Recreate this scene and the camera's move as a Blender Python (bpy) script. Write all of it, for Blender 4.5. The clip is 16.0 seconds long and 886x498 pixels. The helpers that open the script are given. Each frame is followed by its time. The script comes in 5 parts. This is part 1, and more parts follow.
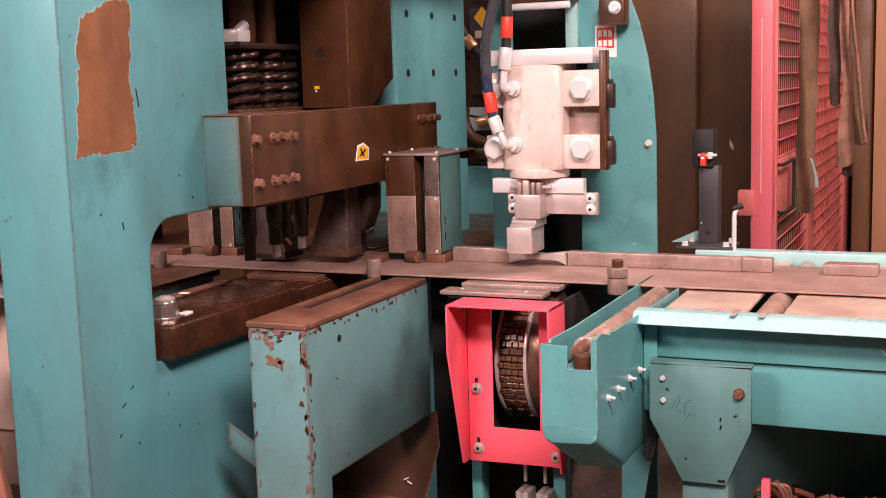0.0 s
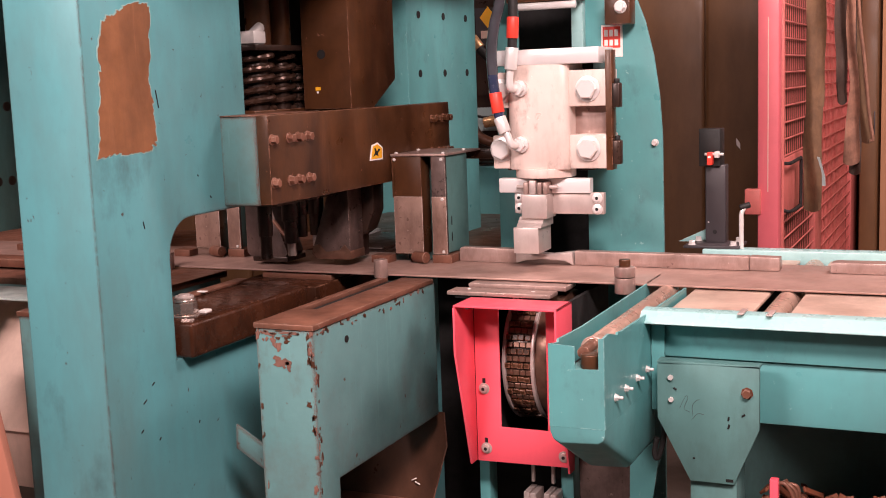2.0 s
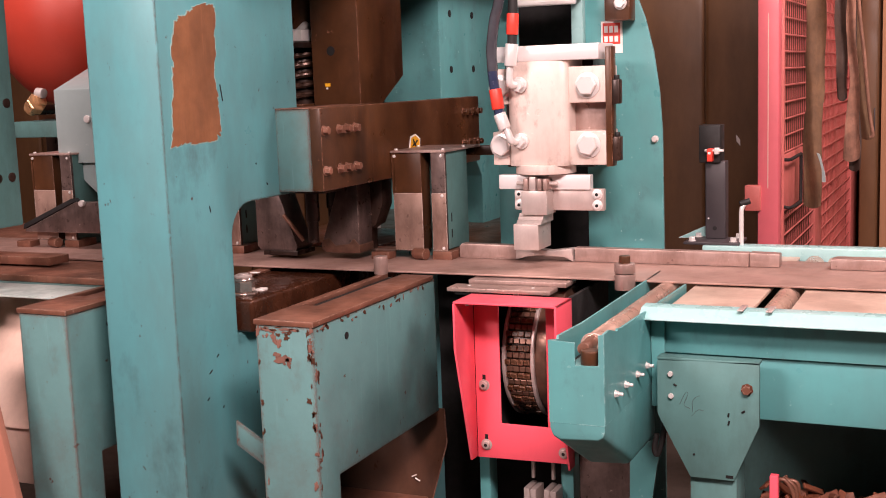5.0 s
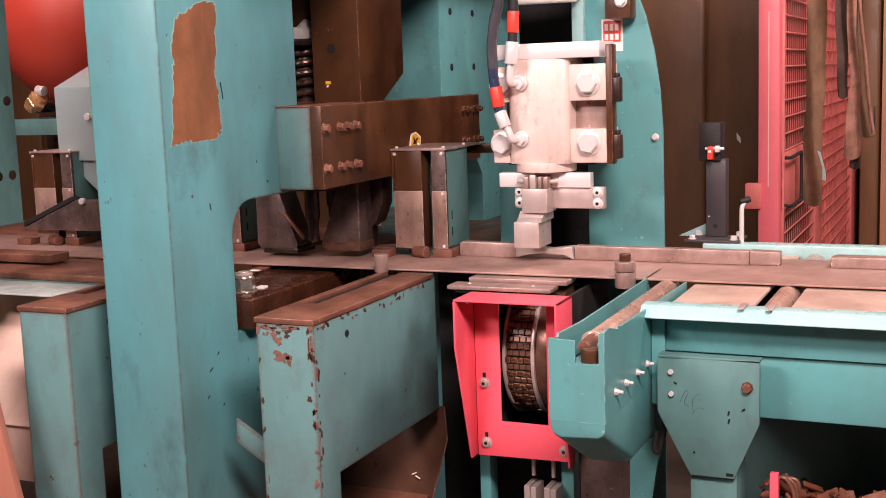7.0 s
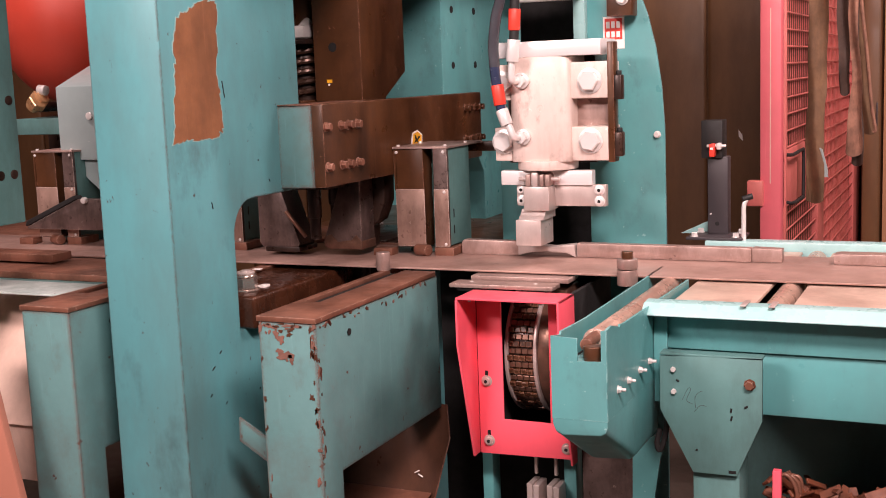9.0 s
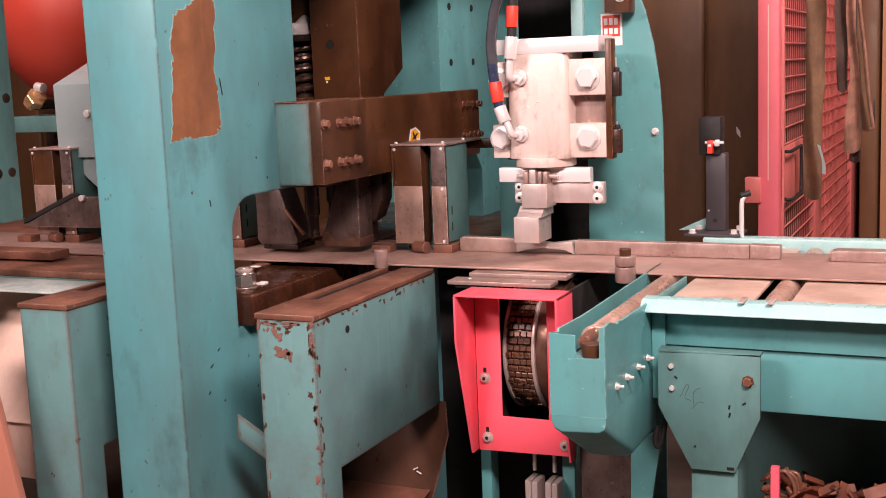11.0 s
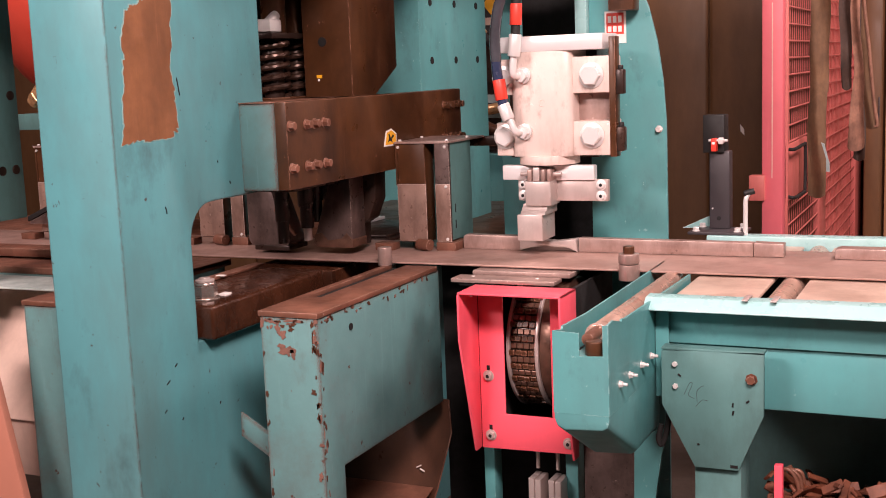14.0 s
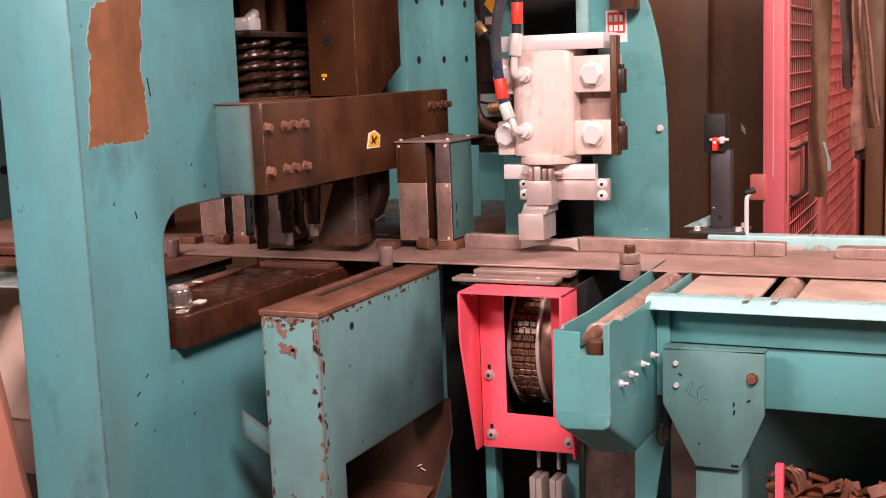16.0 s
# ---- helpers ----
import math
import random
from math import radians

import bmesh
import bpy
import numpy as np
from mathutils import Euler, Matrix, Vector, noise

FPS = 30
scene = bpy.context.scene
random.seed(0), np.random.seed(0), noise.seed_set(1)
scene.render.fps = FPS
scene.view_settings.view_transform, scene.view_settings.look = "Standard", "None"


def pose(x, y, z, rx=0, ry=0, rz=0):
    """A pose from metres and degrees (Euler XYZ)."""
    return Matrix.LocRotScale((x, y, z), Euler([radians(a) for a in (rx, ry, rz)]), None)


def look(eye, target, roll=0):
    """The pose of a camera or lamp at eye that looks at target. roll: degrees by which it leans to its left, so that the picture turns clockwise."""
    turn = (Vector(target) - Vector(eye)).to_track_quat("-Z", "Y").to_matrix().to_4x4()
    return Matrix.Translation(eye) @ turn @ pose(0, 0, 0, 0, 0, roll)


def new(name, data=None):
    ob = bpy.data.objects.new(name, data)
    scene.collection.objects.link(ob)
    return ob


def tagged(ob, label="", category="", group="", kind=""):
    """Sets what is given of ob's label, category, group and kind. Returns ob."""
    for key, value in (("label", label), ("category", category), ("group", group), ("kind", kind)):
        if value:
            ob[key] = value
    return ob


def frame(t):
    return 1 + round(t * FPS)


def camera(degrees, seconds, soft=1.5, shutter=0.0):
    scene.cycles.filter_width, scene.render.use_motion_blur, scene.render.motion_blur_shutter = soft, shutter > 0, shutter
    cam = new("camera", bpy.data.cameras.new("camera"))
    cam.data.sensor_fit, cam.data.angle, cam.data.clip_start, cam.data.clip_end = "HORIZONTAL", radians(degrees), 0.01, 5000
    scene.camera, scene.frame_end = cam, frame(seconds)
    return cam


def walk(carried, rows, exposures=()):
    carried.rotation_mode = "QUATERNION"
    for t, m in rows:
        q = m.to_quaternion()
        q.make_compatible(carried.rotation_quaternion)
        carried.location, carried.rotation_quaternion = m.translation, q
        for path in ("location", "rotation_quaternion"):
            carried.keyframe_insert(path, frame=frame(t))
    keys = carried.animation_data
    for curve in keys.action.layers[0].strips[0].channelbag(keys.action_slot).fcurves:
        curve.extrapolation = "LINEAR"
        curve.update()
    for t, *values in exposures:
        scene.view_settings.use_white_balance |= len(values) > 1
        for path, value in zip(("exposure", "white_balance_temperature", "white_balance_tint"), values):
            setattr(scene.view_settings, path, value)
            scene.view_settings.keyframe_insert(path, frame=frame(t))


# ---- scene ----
# The machine's axes: x along the steel strip, y across it, z up. Strip top at 0.95 m.
cam = camera(41.0, 16.0, soft=1.0)
EYE = (0.0, 0.0, 1.45)
TURNS = [  # seconds, yaw, pitch, roll
    (0.0, 23.973, -8.081, 1.699), (0.5, 24.073, -8.076, 1.748), (1.0, 24.178, -8.168, 1.912), (1.5, 24.312, -8.165, 2.067),
    (2.0, 24.265, -8.054, 2.002), (2.5, 24.241, -8.055, 1.960), (3.0, 24.328, -8.123, 1.947), (3.5, 24.293, -8.141, 1.955),
    (4.0, 24.258, -8.217, 2.035), (6.5, 24.273, -8.234, 2.001), (7.0, 24.278, -8.322, 2.008), (7.5, 24.230, -8.334, 2.155),
    (8.0, 24.266, -8.327, 2.194), (8.5, 24.303, -8.486, 2.223), (9.0, 24.350, -8.410, 2.190), (11.5, 24.211, -8.626, 2.257),
    (12.0, 24.168, -8.712, 2.112), (12.5, 24.273, -8.545, 2.139), (13.0, 24.288, -8.651, 2.086), (13.5, 24.362, -8.721, 2.154),
    (14.0, 24.422, -8.655, 2.240), (14.5, 24.418, -8.681, 2.274), (15.0, 24.359, -8.745, 2.345), (15.5, 24.476, -8.696, 2.352),
    (16.0, 24.473, -8.696, 2.217)]
walk(cam, [(t, pose(*EYE, 90 + p, r, y)) for t, y, p, r in TURNS])

# ---- light: a closed factory hall with four unseen tilted area lamps added ----
world = bpy.data.worlds.new("hall_air")
scene.world = world
world.use_nodes = True
world.node_tree.nodes["Background"].inputs[0].default_value = (0.8, 0.75, 0.7, 1)
world.node_tree.nodes["Background"].inputs[1].default_value = 0.012
scene.view_settings.exposure = 0.0
LAMP = (1.0, 0.765, 0.745)
# Two lamps light the machine; two are added for the left and the fence.
LAMPS = [  # eye, aim, long side, short side (m), watts
    ((-2.5, -0.9, 3.0), (-1.2, 2.6, 1.0), 1.2, 0.4, 128), ((0.5, 0.1, 3.3), (-0.65, 2.7, 0.9), 1.2, 0.4, 220),
    ((-3.2, 2.2, 3.4), (-2.8, 3.0, 1.1), 1.4, 0.4, 52), ((0.9, 3.9, 3.3), (-0.4, 5.0, 1.2), 1.4, 0.4, 100)]


def unseen_lamps():
    for eye, aim, long, short, watts in LAMPS:
        data = bpy.data.lights.new("unseen_lamp", "AREA")
        data.shape, data.size, data.size_y, data.energy, data.color = "RECTANGLE", long, short, watts, LAMP
        new("unseen_lamp", data).matrix_world = look(eye, aim)


unseen_lamps()


# ---- materials ----
def ramp(nt, fac, stops):
    n = nt.nodes.new("ShaderNodeValToRGB")
    e = n.color_ramp.elements
    while len(e) < len(stops):
        e.new(0.5)
    for el, (p, c) in zip(e, stops):
        el.position, el.color = p, (c, c, c, 1) if not hasattr(c, "__len__") else (*c, 1)
    nt.links.new(fac, n.inputs[0])
    return n.outputs[0]


def noise_tex(nt, vec, scale, detail=5, rough=0.6, stretch=None):
    if stretch:
        m = nt.nodes.new("ShaderNodeMapping")
        m.inputs["Scale"].default_value = stretch
        nt.links.new(vec, m.inputs[0])
        vec = m.outputs[0]
    n = nt.nodes.new("ShaderNodeTexNoise")
    n.inputs["Scale"].default_value, n.inputs["Detail"].default_value, n.inputs["Roughness"].default_value = scale, detail, rough
    nt.links.new(vec, n.inputs["Vector"])
    return n.outputs["Fac"]


def mix(nt, fac, a, b, kind="MIX"):
    n = nt.nodes.new("ShaderNodeMix")
    n.data_type, n.blend_type = "RGBA", kind
    for sock, v in ((n.inputs[0], fac), (n.inputs[6], a), (n.inputs[7], b)):
        if isinstance(v, bpy.types.NodeSocket):
            nt.links.new(v, sock)
        elif hasattr(v, "__len__"):
            sock.default_value = (*v, 1)
        else:
            sock.default_value = v
    return n.outputs[2]


def surface(name, base, rough=0.5, metal=0.0, var=0.15, scale=5.0, stain=None, chips=None, scratch=0.0, bump=0.1, grain=140.0, stretch=None, coat=0.0, edge=None, rvar=1.0, smudge=None, streak=0.35):
    """Colour with soft mottling, streaky stains (colour, amount, scale), chipped spots (colour, threshold, scale), fine scratches and relief."""
    m = bpy.data.materials.new(name)
    m.use_nodes = True
    nt = m.node_tree
    b = nt.nodes["Principled BSDF"]
    co = nt.nodes.new("ShaderNodeTexCoord").outputs["Object"]
    big = noise_tex(nt, co, scale, 6, 0.65, stretch)
    dark, light = [c * (1 - var) for c in base], [min(1, c * (1 + var)) for c in base]
    col = mix(nt, ramp(nt, big, [(0.3, 0.0), (0.7, 1.0)]), dark, light)
    r_out = ramp(nt, noise_tex(nt, co, scale * 3.1, 5), [(0.3, max(0.05, rough - 0.1 * rvar)), (0.7, min(1, rough + 0.12 * rvar))])
    height = noise_tex(nt, co, grain, 4)
    if stain:
        c, amount, sc = stain
        f = ramp(nt, noise_tex(nt, co, sc, 7, 0.7, (1, 1, streak)), [(0.44, 0.0), (0.68, amount)])
        col = mix(nt, f, col, c)
    if smudge:
        c, amount, sc = smudge
        f = ramp(nt, noise_tex(nt, co, sc, 6, 0.68, (1, 1, 0.6)), [(0.56, 0.0), (0.72, amount)])
        col = mix(nt, f, col, c)
    if scratch:
        f = ramp(nt, noise_tex(nt, co, 60, 3, 0.6, (1, 1, 0.06)), [(0.62, 0.0), (0.7, scratch)])
        col = mix(nt, f, col, [min(1, c * 1.8 + 0.05) for c in base])
    if edge:
        c, width, amount = edge
        bev, geo, dot = nt.nodes.new("ShaderNodeBevel"), nt.nodes.new("ShaderNodeNewGeometry"), nt.nodes.new("ShaderNodeVectorMath")
        bev.samples, dot.operation = 4, "DOT_PRODUCT"
        bev.inputs["Radius"].default_value = width
        nt.links.new(bev.outputs[0], dot.inputs[0])
        nt.links.new(geo.outputs["Normal"], dot.inputs[1])
        near = ramp(nt, dot.outputs["Value"], [(0.86, 1.0), (0.998, 0.0)])
        add = nt.nodes.new("ShaderNodeMath")
        add.operation = "MULTIPLY_ADD"
        nt.links.new(near, add.inputs[0])
        add.inputs[1].default_value = amount
        nt.links.new(noise_tex(nt, co, 38, 8, 0.7), add.inputs[2])
        f = ramp(nt, add.outputs[0], [(0.66, 0.0), (0.69, 1.0)])
        col = mix(nt, f, col, c)
        r_out = mix(nt, f, r_out, (0.7, 0.7, 0.7))
        height = mix(nt, f, height, (0.2, 0.2, 0.2))
    if chips:
        c, thr, sc = chips
        f = ramp(nt, noise_tex(nt, co, sc, 9, 0.62), [(thr, 0.0), (thr + 0.012, 1.0)])
        col = mix(nt, f, col, c)
        r_out = mix(nt, f, r_out, (0.75, 0.75, 0.75))
        height = mix(nt, f, height, (0.15, 0.15, 0.15))
    nt.links.new(col, b.inputs["Base Color"])
    nt.links.new(r_out, b.inputs["Roughness"])
    b.inputs["Metallic"].default_value = metal
    b.inputs["Coat Weight"].default_value = coat
    bp = nt.nodes.new("ShaderNodeBump")
    bp.inputs["Strength"].default_value, bp.inputs["Distance"].default_value = bump, 0.004
    nt.links.new(height, bp.inputs["Height"])
    nt.links.new(bp.outputs[0], b.inputs["Normal"])
    return m


RUST = (0.20, 0.085, 0.05)
teal = surface("teal_paint", (0.105, 0.318, 0.345), 0.36, var=0.12, scale=1.8, stain=((0.105, 0.19, 0.19), 0.8, 1.9), chips=((0.045, 0.03, 0.026), 0.735, 24), bump=0.035, edge=((0.06, 0.045, 0.038), 0.010, 0.30), smudge=((0.05, 0.095, 0.10), 0.65, 4.2))
teal_worn = surface("worn_teal_paint", (0.115, 0.25, 0.25), 0.45, var=0.16, scale=4, stain=((0.11, 0.128, 0.122), 1.0, 2.3), chips=((0.085, 0.042, 0.03), 0.68, 30), scratch=0.12, bump=0.06, edge=((0.11, 0.055, 0.04), 0.016, 0.36), smudge=((0.095, 0.108, 0.10), 0.9, 4.5), streak=0.8)
teal_clean = surface("newer_teal_paint", (0.105, 0.33, 0.335), 0.36, var=0.09, scale=4, stain=((0.10, 0.2, 0.2), 0.45, 3), smudge=((0.06, 0.12, 0.12), 0.5, 9.0), bump=0.03, edge=((0.28, 0.5, 0.5), 0.003, 0.16))
teal_grey = surface("dull_teal_paint", (0.105, 0.232, 0.224), 0.5, var=0.14, scale=6, stain=((0.05, 0.075, 0.07), 0.6, 5), bump=0.04)
oily = surface("oily_brown_steel", (0.085, 0.033, 0.013), 0.34, 0.1, var=0.42, scale=5, stain=((0.018, 0.008, 0.005), 0.85, 4), scratch=0.12, bump=0.05, edge=((0.30, 0.14, 0.09), 0.004, 0.22))
oily_dark = surface("blackened_tool_steel", (0.028, 0.016, 0.013), 0.33, 0.4, var=0.4, scale=9, stain=((0.09, 0.05, 0.035), 0.5, 8), bump=0.04)
rusty = surface("bare_rusted_steel", (0.26, 0.108, 0.047), 0.5, 0.1, var=0.28, scale=9, stain=((0.13, 0.055, 0.026), 0.7, 6), bump=0.06, scratch=0.15)
cap_steel = surface("worn_brown_cap_steel", (0.23, 0.10, 0.065), 0.42, 0.25, var=0.3, scale=9, stain=((0.07, 0.032, 0.02), 0.7, 7), bump=0.05, edge=((0.42, 0.27, 0.21), 0.003, 0.2))
strip_steel = surface("mill_scale_strip_steel", (0.42, 0.27, 0.228), 0.4, 0.25, var=0.16, scale=6, stain=((0.17, 0.095, 0.072), 0.6, 4), bump=0.03, stretch=(0.25, 1, 1))
bright = surface("machined_steel", (0.56, 0.47, 0.44), 0.34, 0.4, var=0.10, scale=9, bump=0.02, rvar=0.8, stain=((0.36, 0.28, 0.25), 0.5, 12), edge=((0.85, 0.77, 0.74), 0.002, 0.16))
guide_steel = surface("ground_guide_steel", (0.42, 0.295, 0.26), 0.36, 0.4, var=0.25, scale=9, stain=((0.15, 0.08, 0.062), 0.65, 9), bump=0.02, edge=((0.7, 0.58, 0.53), 0.003, 0.16))
zinc = surface("zinc_plated_steel", (0.76, 0.72, 0.70), 0.30, 0.25, var=0.03, scale=25, bump=0.0, rvar=0.1)
chrome = surface("dark_bright_nut_steel", (0.62, 0.52, 0.47), 0.2, 0.85, var=0.2, scale=30, bump=0.0, rvar=0.3)
cast = surface("phosphated_cylinder_steel", (0.70, 0.575, 0.52), 0.46, 0.05, var=0.05, scale=9, stain=((0.52, 0.39, 0.335), 0.6, 14), bump=0.02, smudge=((0.30, 0.21, 0.18), 0.6, 26.0), edge=((0.82, 0.72, 0.67), 0.003, 0.14))
polished = surface("polished_plate_steel", (0.88, 0.84, 0.83), 0.30, 0.35, var=0.03, scale=8, bump=0.0, rvar=0.2)
pink = surface("signal_red_paint", (0.88, 0.105, 0.15), 0.38, var=0.06, scale=4, stain=((0.62, 0.07, 0.10), 0.35, 4), bump=0.02)
pink_post = surface("scuffed_red_paint", (0.72, 0.145, 0.175), 0.45, var=0.08, scale=5, stain=((0.55, 0.10, 0.10), 0.4, 4), scratch=0.15, bump=0.03)
pink_dull = surface("dusty_red_paint", (0.60, 0.15, 0.135), 0.5, var=0.14, scale=6, stain=((0.3, 0.08, 0.05), 0.6, 5), bump=0.05)
black = surface("black_rubber", (0.009, 0.008, 0.008), 0.6, var=0.25, scale=12, bump=0.08)
chain_m = surface("worn_chain_steel", (0.15, 0.078, 0.054), 0.36, 0.5, var=0.35, scale=30, bump=0.0)
post_steel = surface("rubbed_post_steel", (0.36, 0.235, 0.19), 0.34, 0.3, var=0.25, scale=12, stain=((0.11, 0.055, 0.04), 0.7, 10), bump=0.02, edge=((0.7, 0.58, 0.52), 0.004, 0.26))
rubbed = surface("rubbed_tool_steel", (0.15, 0.105, 0.095), 0.34, 0.4, var=0.4, scale=16, stain=((0.025, 0.015, 0.012), 0.85, 9), bump=0.02, edge=((0.45, 0.35, 0.31), 0.004, 0.22))
bolster_m = surface("oil_soaked_steel", (0.062, 0.021, 0.010), 0.24, 0.1, var=0.45, scale=8, stain=((0.014, 0.006, 0.004), 0.8, 6), bump=0.04, edge=((0.32, 0.15, 0.09), 0.005, 0.24))
# Teal lightened to stand for overhead light on lip, rail and slot edge.
teal_lit = surface("lit_teal_paint", (0.37, 0.62, 0.61), 0.28, var=0.07, scale=6, stain=((0.24, 0.45, 0.45), 0.5, 6), bump=0.02, edge=((0.8, 0.86, 0.84), 0.003, 0.2))
flake_m = surface("dull_rust", (0.19, 0.092, 0.068), 0.7, 0.0, var=0.3, scale=40, bump=0.1)
primer = surface("pale_primer", (0.26, 0.42, 0.40), 0.55, var=0.2, scale=30, bump=0.03)
# Near-black stand-in for shade in holes, gaps and recesses; also colours dark marks.
void = surface("shade_and_mark_black", (0.005, 0.004, 0.004), 0.8, var=0.3, scale=8, bump=0.03)
charcoal = surface("charcoal_paint", (0.045, 0.038, 0.042), 0.45, var=0.12, scale=8, bump=0.05)
roller_m = surface("worn_roller_steel", (0.58, 0.39, 0.31), 0.30, 0.5, var=0.18, scale=10, stain=((0.28, 0.16, 0.12), 0.5, 12), bump=0.02)
deck = surface("worn_steel_deck", (0.62, 0.46, 0.37), 0.42, 0.25, var=0.14, scale=8, stain=((0.30, 0.19, 0.145), 0.6, 6), bump=0.03)
wall_brown = surface("brown_sheet_cladding", (0.175, 0.085, 0.036), 0.48, var=0.28, scale=2.5, stain=((0.06, 0.027, 0.012), 0.6, 1.6), bump=0.04, stretch=(1, 1, 0.3))
concrete = surface("oil_stained_concrete", (0.10, 0.07, 0.055), 0.7, var=0.25, scale=3, stain=((0.04, 0.028, 0.022), 0.8, 2), bump=0.2)
# Colour of the unseen walls and ceiling, darkened to cut bounced light.
plaster = surface("low_bounce_hall_paint", (0.13, 0.10, 0.085), 0.7, var=0.1, scale=2, bump=0.08)
red_tank = surface("red_tank_paint", (0.46, 0.05, 0.03), 0.42, var=0.08, scale=5, bump=0.03)
brass = surface("brass", (0.62, 0.36, 0.18), 0.32, 0.5, var=0.15, scale=20, bump=0.03)
grey_white = surface("light_grey_enclosure_paint", (0.30, 0.37, 0.37), 0.4, var=0.08, scale=6, bump=0.03, edge=((0.55, 0.58, 0.57), 0.004, 0.18))
paper = surface("white_label_film", (0.85, 0.80, 0.76), 0.5, var=0.05, scale=20, bump=0.02)
yellow = surface("yellow_label_film", (0.85, 0.42, 0.02), 0.5, var=0.06, scale=20, bump=0.02)
red_film = surface("red_label_film", (0.75, 0.05, 0.03), 0.45, var=0.06, scale=20, bump=0.02)
hose_blue = surface("blue_black_hose_rubber", (0.03, 0.04, 0.085), 0.2, var=0.25, scale=14, bump=0.03, coat=0.5)
# Grey that stands for the sheen along the blue hose.
grey_sheen = surface("sheen_grey_hose_rubber", (0.06, 0.06, 0.07), 0.15, var=0.2, scale=14, bump=0.02, coat=0.6)
sacking = surface("soiled_brown_cloth", (0.27, 0.13, 0.085), 0.8, var=0.45, scale=14, stain=((0.05, 0.022, 0.014), 0.85, 7), bump=0.3, grain=300)
oily_cloth = surface("oily_dark_cloth", (0.045, 0.022, 0.014), 0.7, var=0.5, scale=14, bump=0.3, grain=300)
webbing = surface("brown_webbing", (0.16, 0.085, 0.042), 0.8, var=0.4, scale=8, stain=((0.045, 0.022, 0.013), 0.8, 5), bump=0.3, grain=400)
spring_m = surface("oiled_spring_steel", (0.055, 0.028, 0.019), 0.3, 0.5, var=0.35, scale=20, bump=0.02)
speckled = surface("pale_speckled_sheet", (0.50, 0.56, 0.53), 0.5, var=0.15, scale=9, stain=((0.22, 0.30, 0.28), 0.7, 16), chips=((0.09, 0.07, 0.06), 0.66, 40), bump=0.05)
timber = surface("pale_timber", (0.48, 0.24, 0.13), 0.6, var=0.2, scale=6, bump=0.15, stretch=(1, 1, 0.15))
scrap_m = surface("rusted_scrap", (0.15, 0.044, 0.02), 0.6, 0.1, var=0.5, scale=22, stain=((0.05, 0.02, 0.012), 0.7, 18), bump=0.1)
chute_m = surface("rubbed_chute_steel", (0.105, 0.045, 0.026), 0.36, 0.2, var=0.35, scale=5, stain=((0.03, 0.013, 0.008), 0.75, 4), bump=0.04)
cover_m = surface("faded_salmon_paint", (0.42, 0.17, 0.115), 0.5, var=0.08, scale=4, bump=0.05)
sheet_pale = surface("pale_dusty_sheet", (0.72, 0.52, 0.43), 0.5, var=0.1, scale=6, stain=((0.45, 0.3, 0.24), 0.5, 7), bump=0.05)


# ---- mesh tools ----
def block(x0, x1, y0, y1, z0, z1, bevel=0.003, seg=2):
    bm = bmesh.new()
    bmesh.ops.create_cube(bm, size=1)
    for v in bm.verts:
        v.co = ((x0 + x1) / 2 + v.co.x * (x1 - x0), (y0 + y1) / 2 + v.co.y * (y1 - y0), (z0 + z1) / 2 + v.co.z * (z1 - z0))
    if bevel:
        bmesh.ops.bevel(bm, geom=bm.edges[:], offset=min(bevel, 0.4 * min(x1 - x0, y1 - y0, z1 - z0)), segments=seg, affect="EDGES", profile=0.5)
    return bm


AX = {"x": lambda a, u, v: (a, u, v), "y": lambda a, u, v: (u, a, v), "z": lambda a, u, v: (u, v, a)}


def prism(outline, axis, a0, a1, bevel=0.003, seg=2):
    """An outline, in the two other axes, drawn out along an axis."""
    bm = bmesh.new()
    put = AX[axis]
    lo = [bm.verts.new(put(a0, u, v)) for u, v in outline]
    hi = [bm.verts.new(put(a1, u, v)) for u, v in outline]
    n = len(outline)
    bm.faces.new(lo[::-1]), bm.faces.new(hi)
    for i in range(n):
        bm.faces.new((lo[i], lo[(i + 1) % n], hi[(i + 1) % n], hi[i]))
    bmesh.ops.recalc_face_normals(bm, faces=bm.faces[:])
    if bevel:
        sharp = [e for e in bm.edges if len(e.link_faces) == 2 and e.calc_face_angle() > 0.5]
        bmesh.ops.bevel(bm, geom=sharp, offset=bevel, segments=seg, affect="EDGES", profile=0.5)
    return bm


def rod(p, q, r, r2=None, n=20, bevel=0.0015):
    bm = bmesh.new()
    p, q = Vector(p), Vector(q)
    bmesh.ops.create_cone(bm, cap_ends=True, segments=n, radius1=r, radius2=r if r2 is None else r2, depth=(q - p).length)
    if bevel:
        rim = [e for e in bm.edges if len(e.link_faces) == 2 and any(len(f.verts) > 4 for f in e.link_faces)]
        bmesh.ops.bevel(bm, geom=rim, offset=min(bevel, r * 0.3), segments=2, affect="EDGES", profile=0.5)
    bmesh.ops.transform(bm, matrix=Matrix.Translation((p + q) / 2) @ (q - p).to_track_quat("Z", "Y").to_matrix().to_4x4(), verts=bm.verts)
    return bm


def spline(points, steps=8):
    pts = [Vector(p) for p in points]
    pts = [2 * pts[0] - pts[1]] + pts + [2 * pts[-1] - pts[-2]]
    out = []
    for i in range(1, len(pts) - 2):
        a, b, c, d = pts[i - 1:i + 3]
        for k in range(steps):
            t = k / steps
            out.append(0.5 * (2 * b + (c - a) * t + (2 * a - 5 * b + 4 * c - d) * t * t + (3 * b - a - 3 * c + d) * t ** 3))
    return out + [pts[-2]]


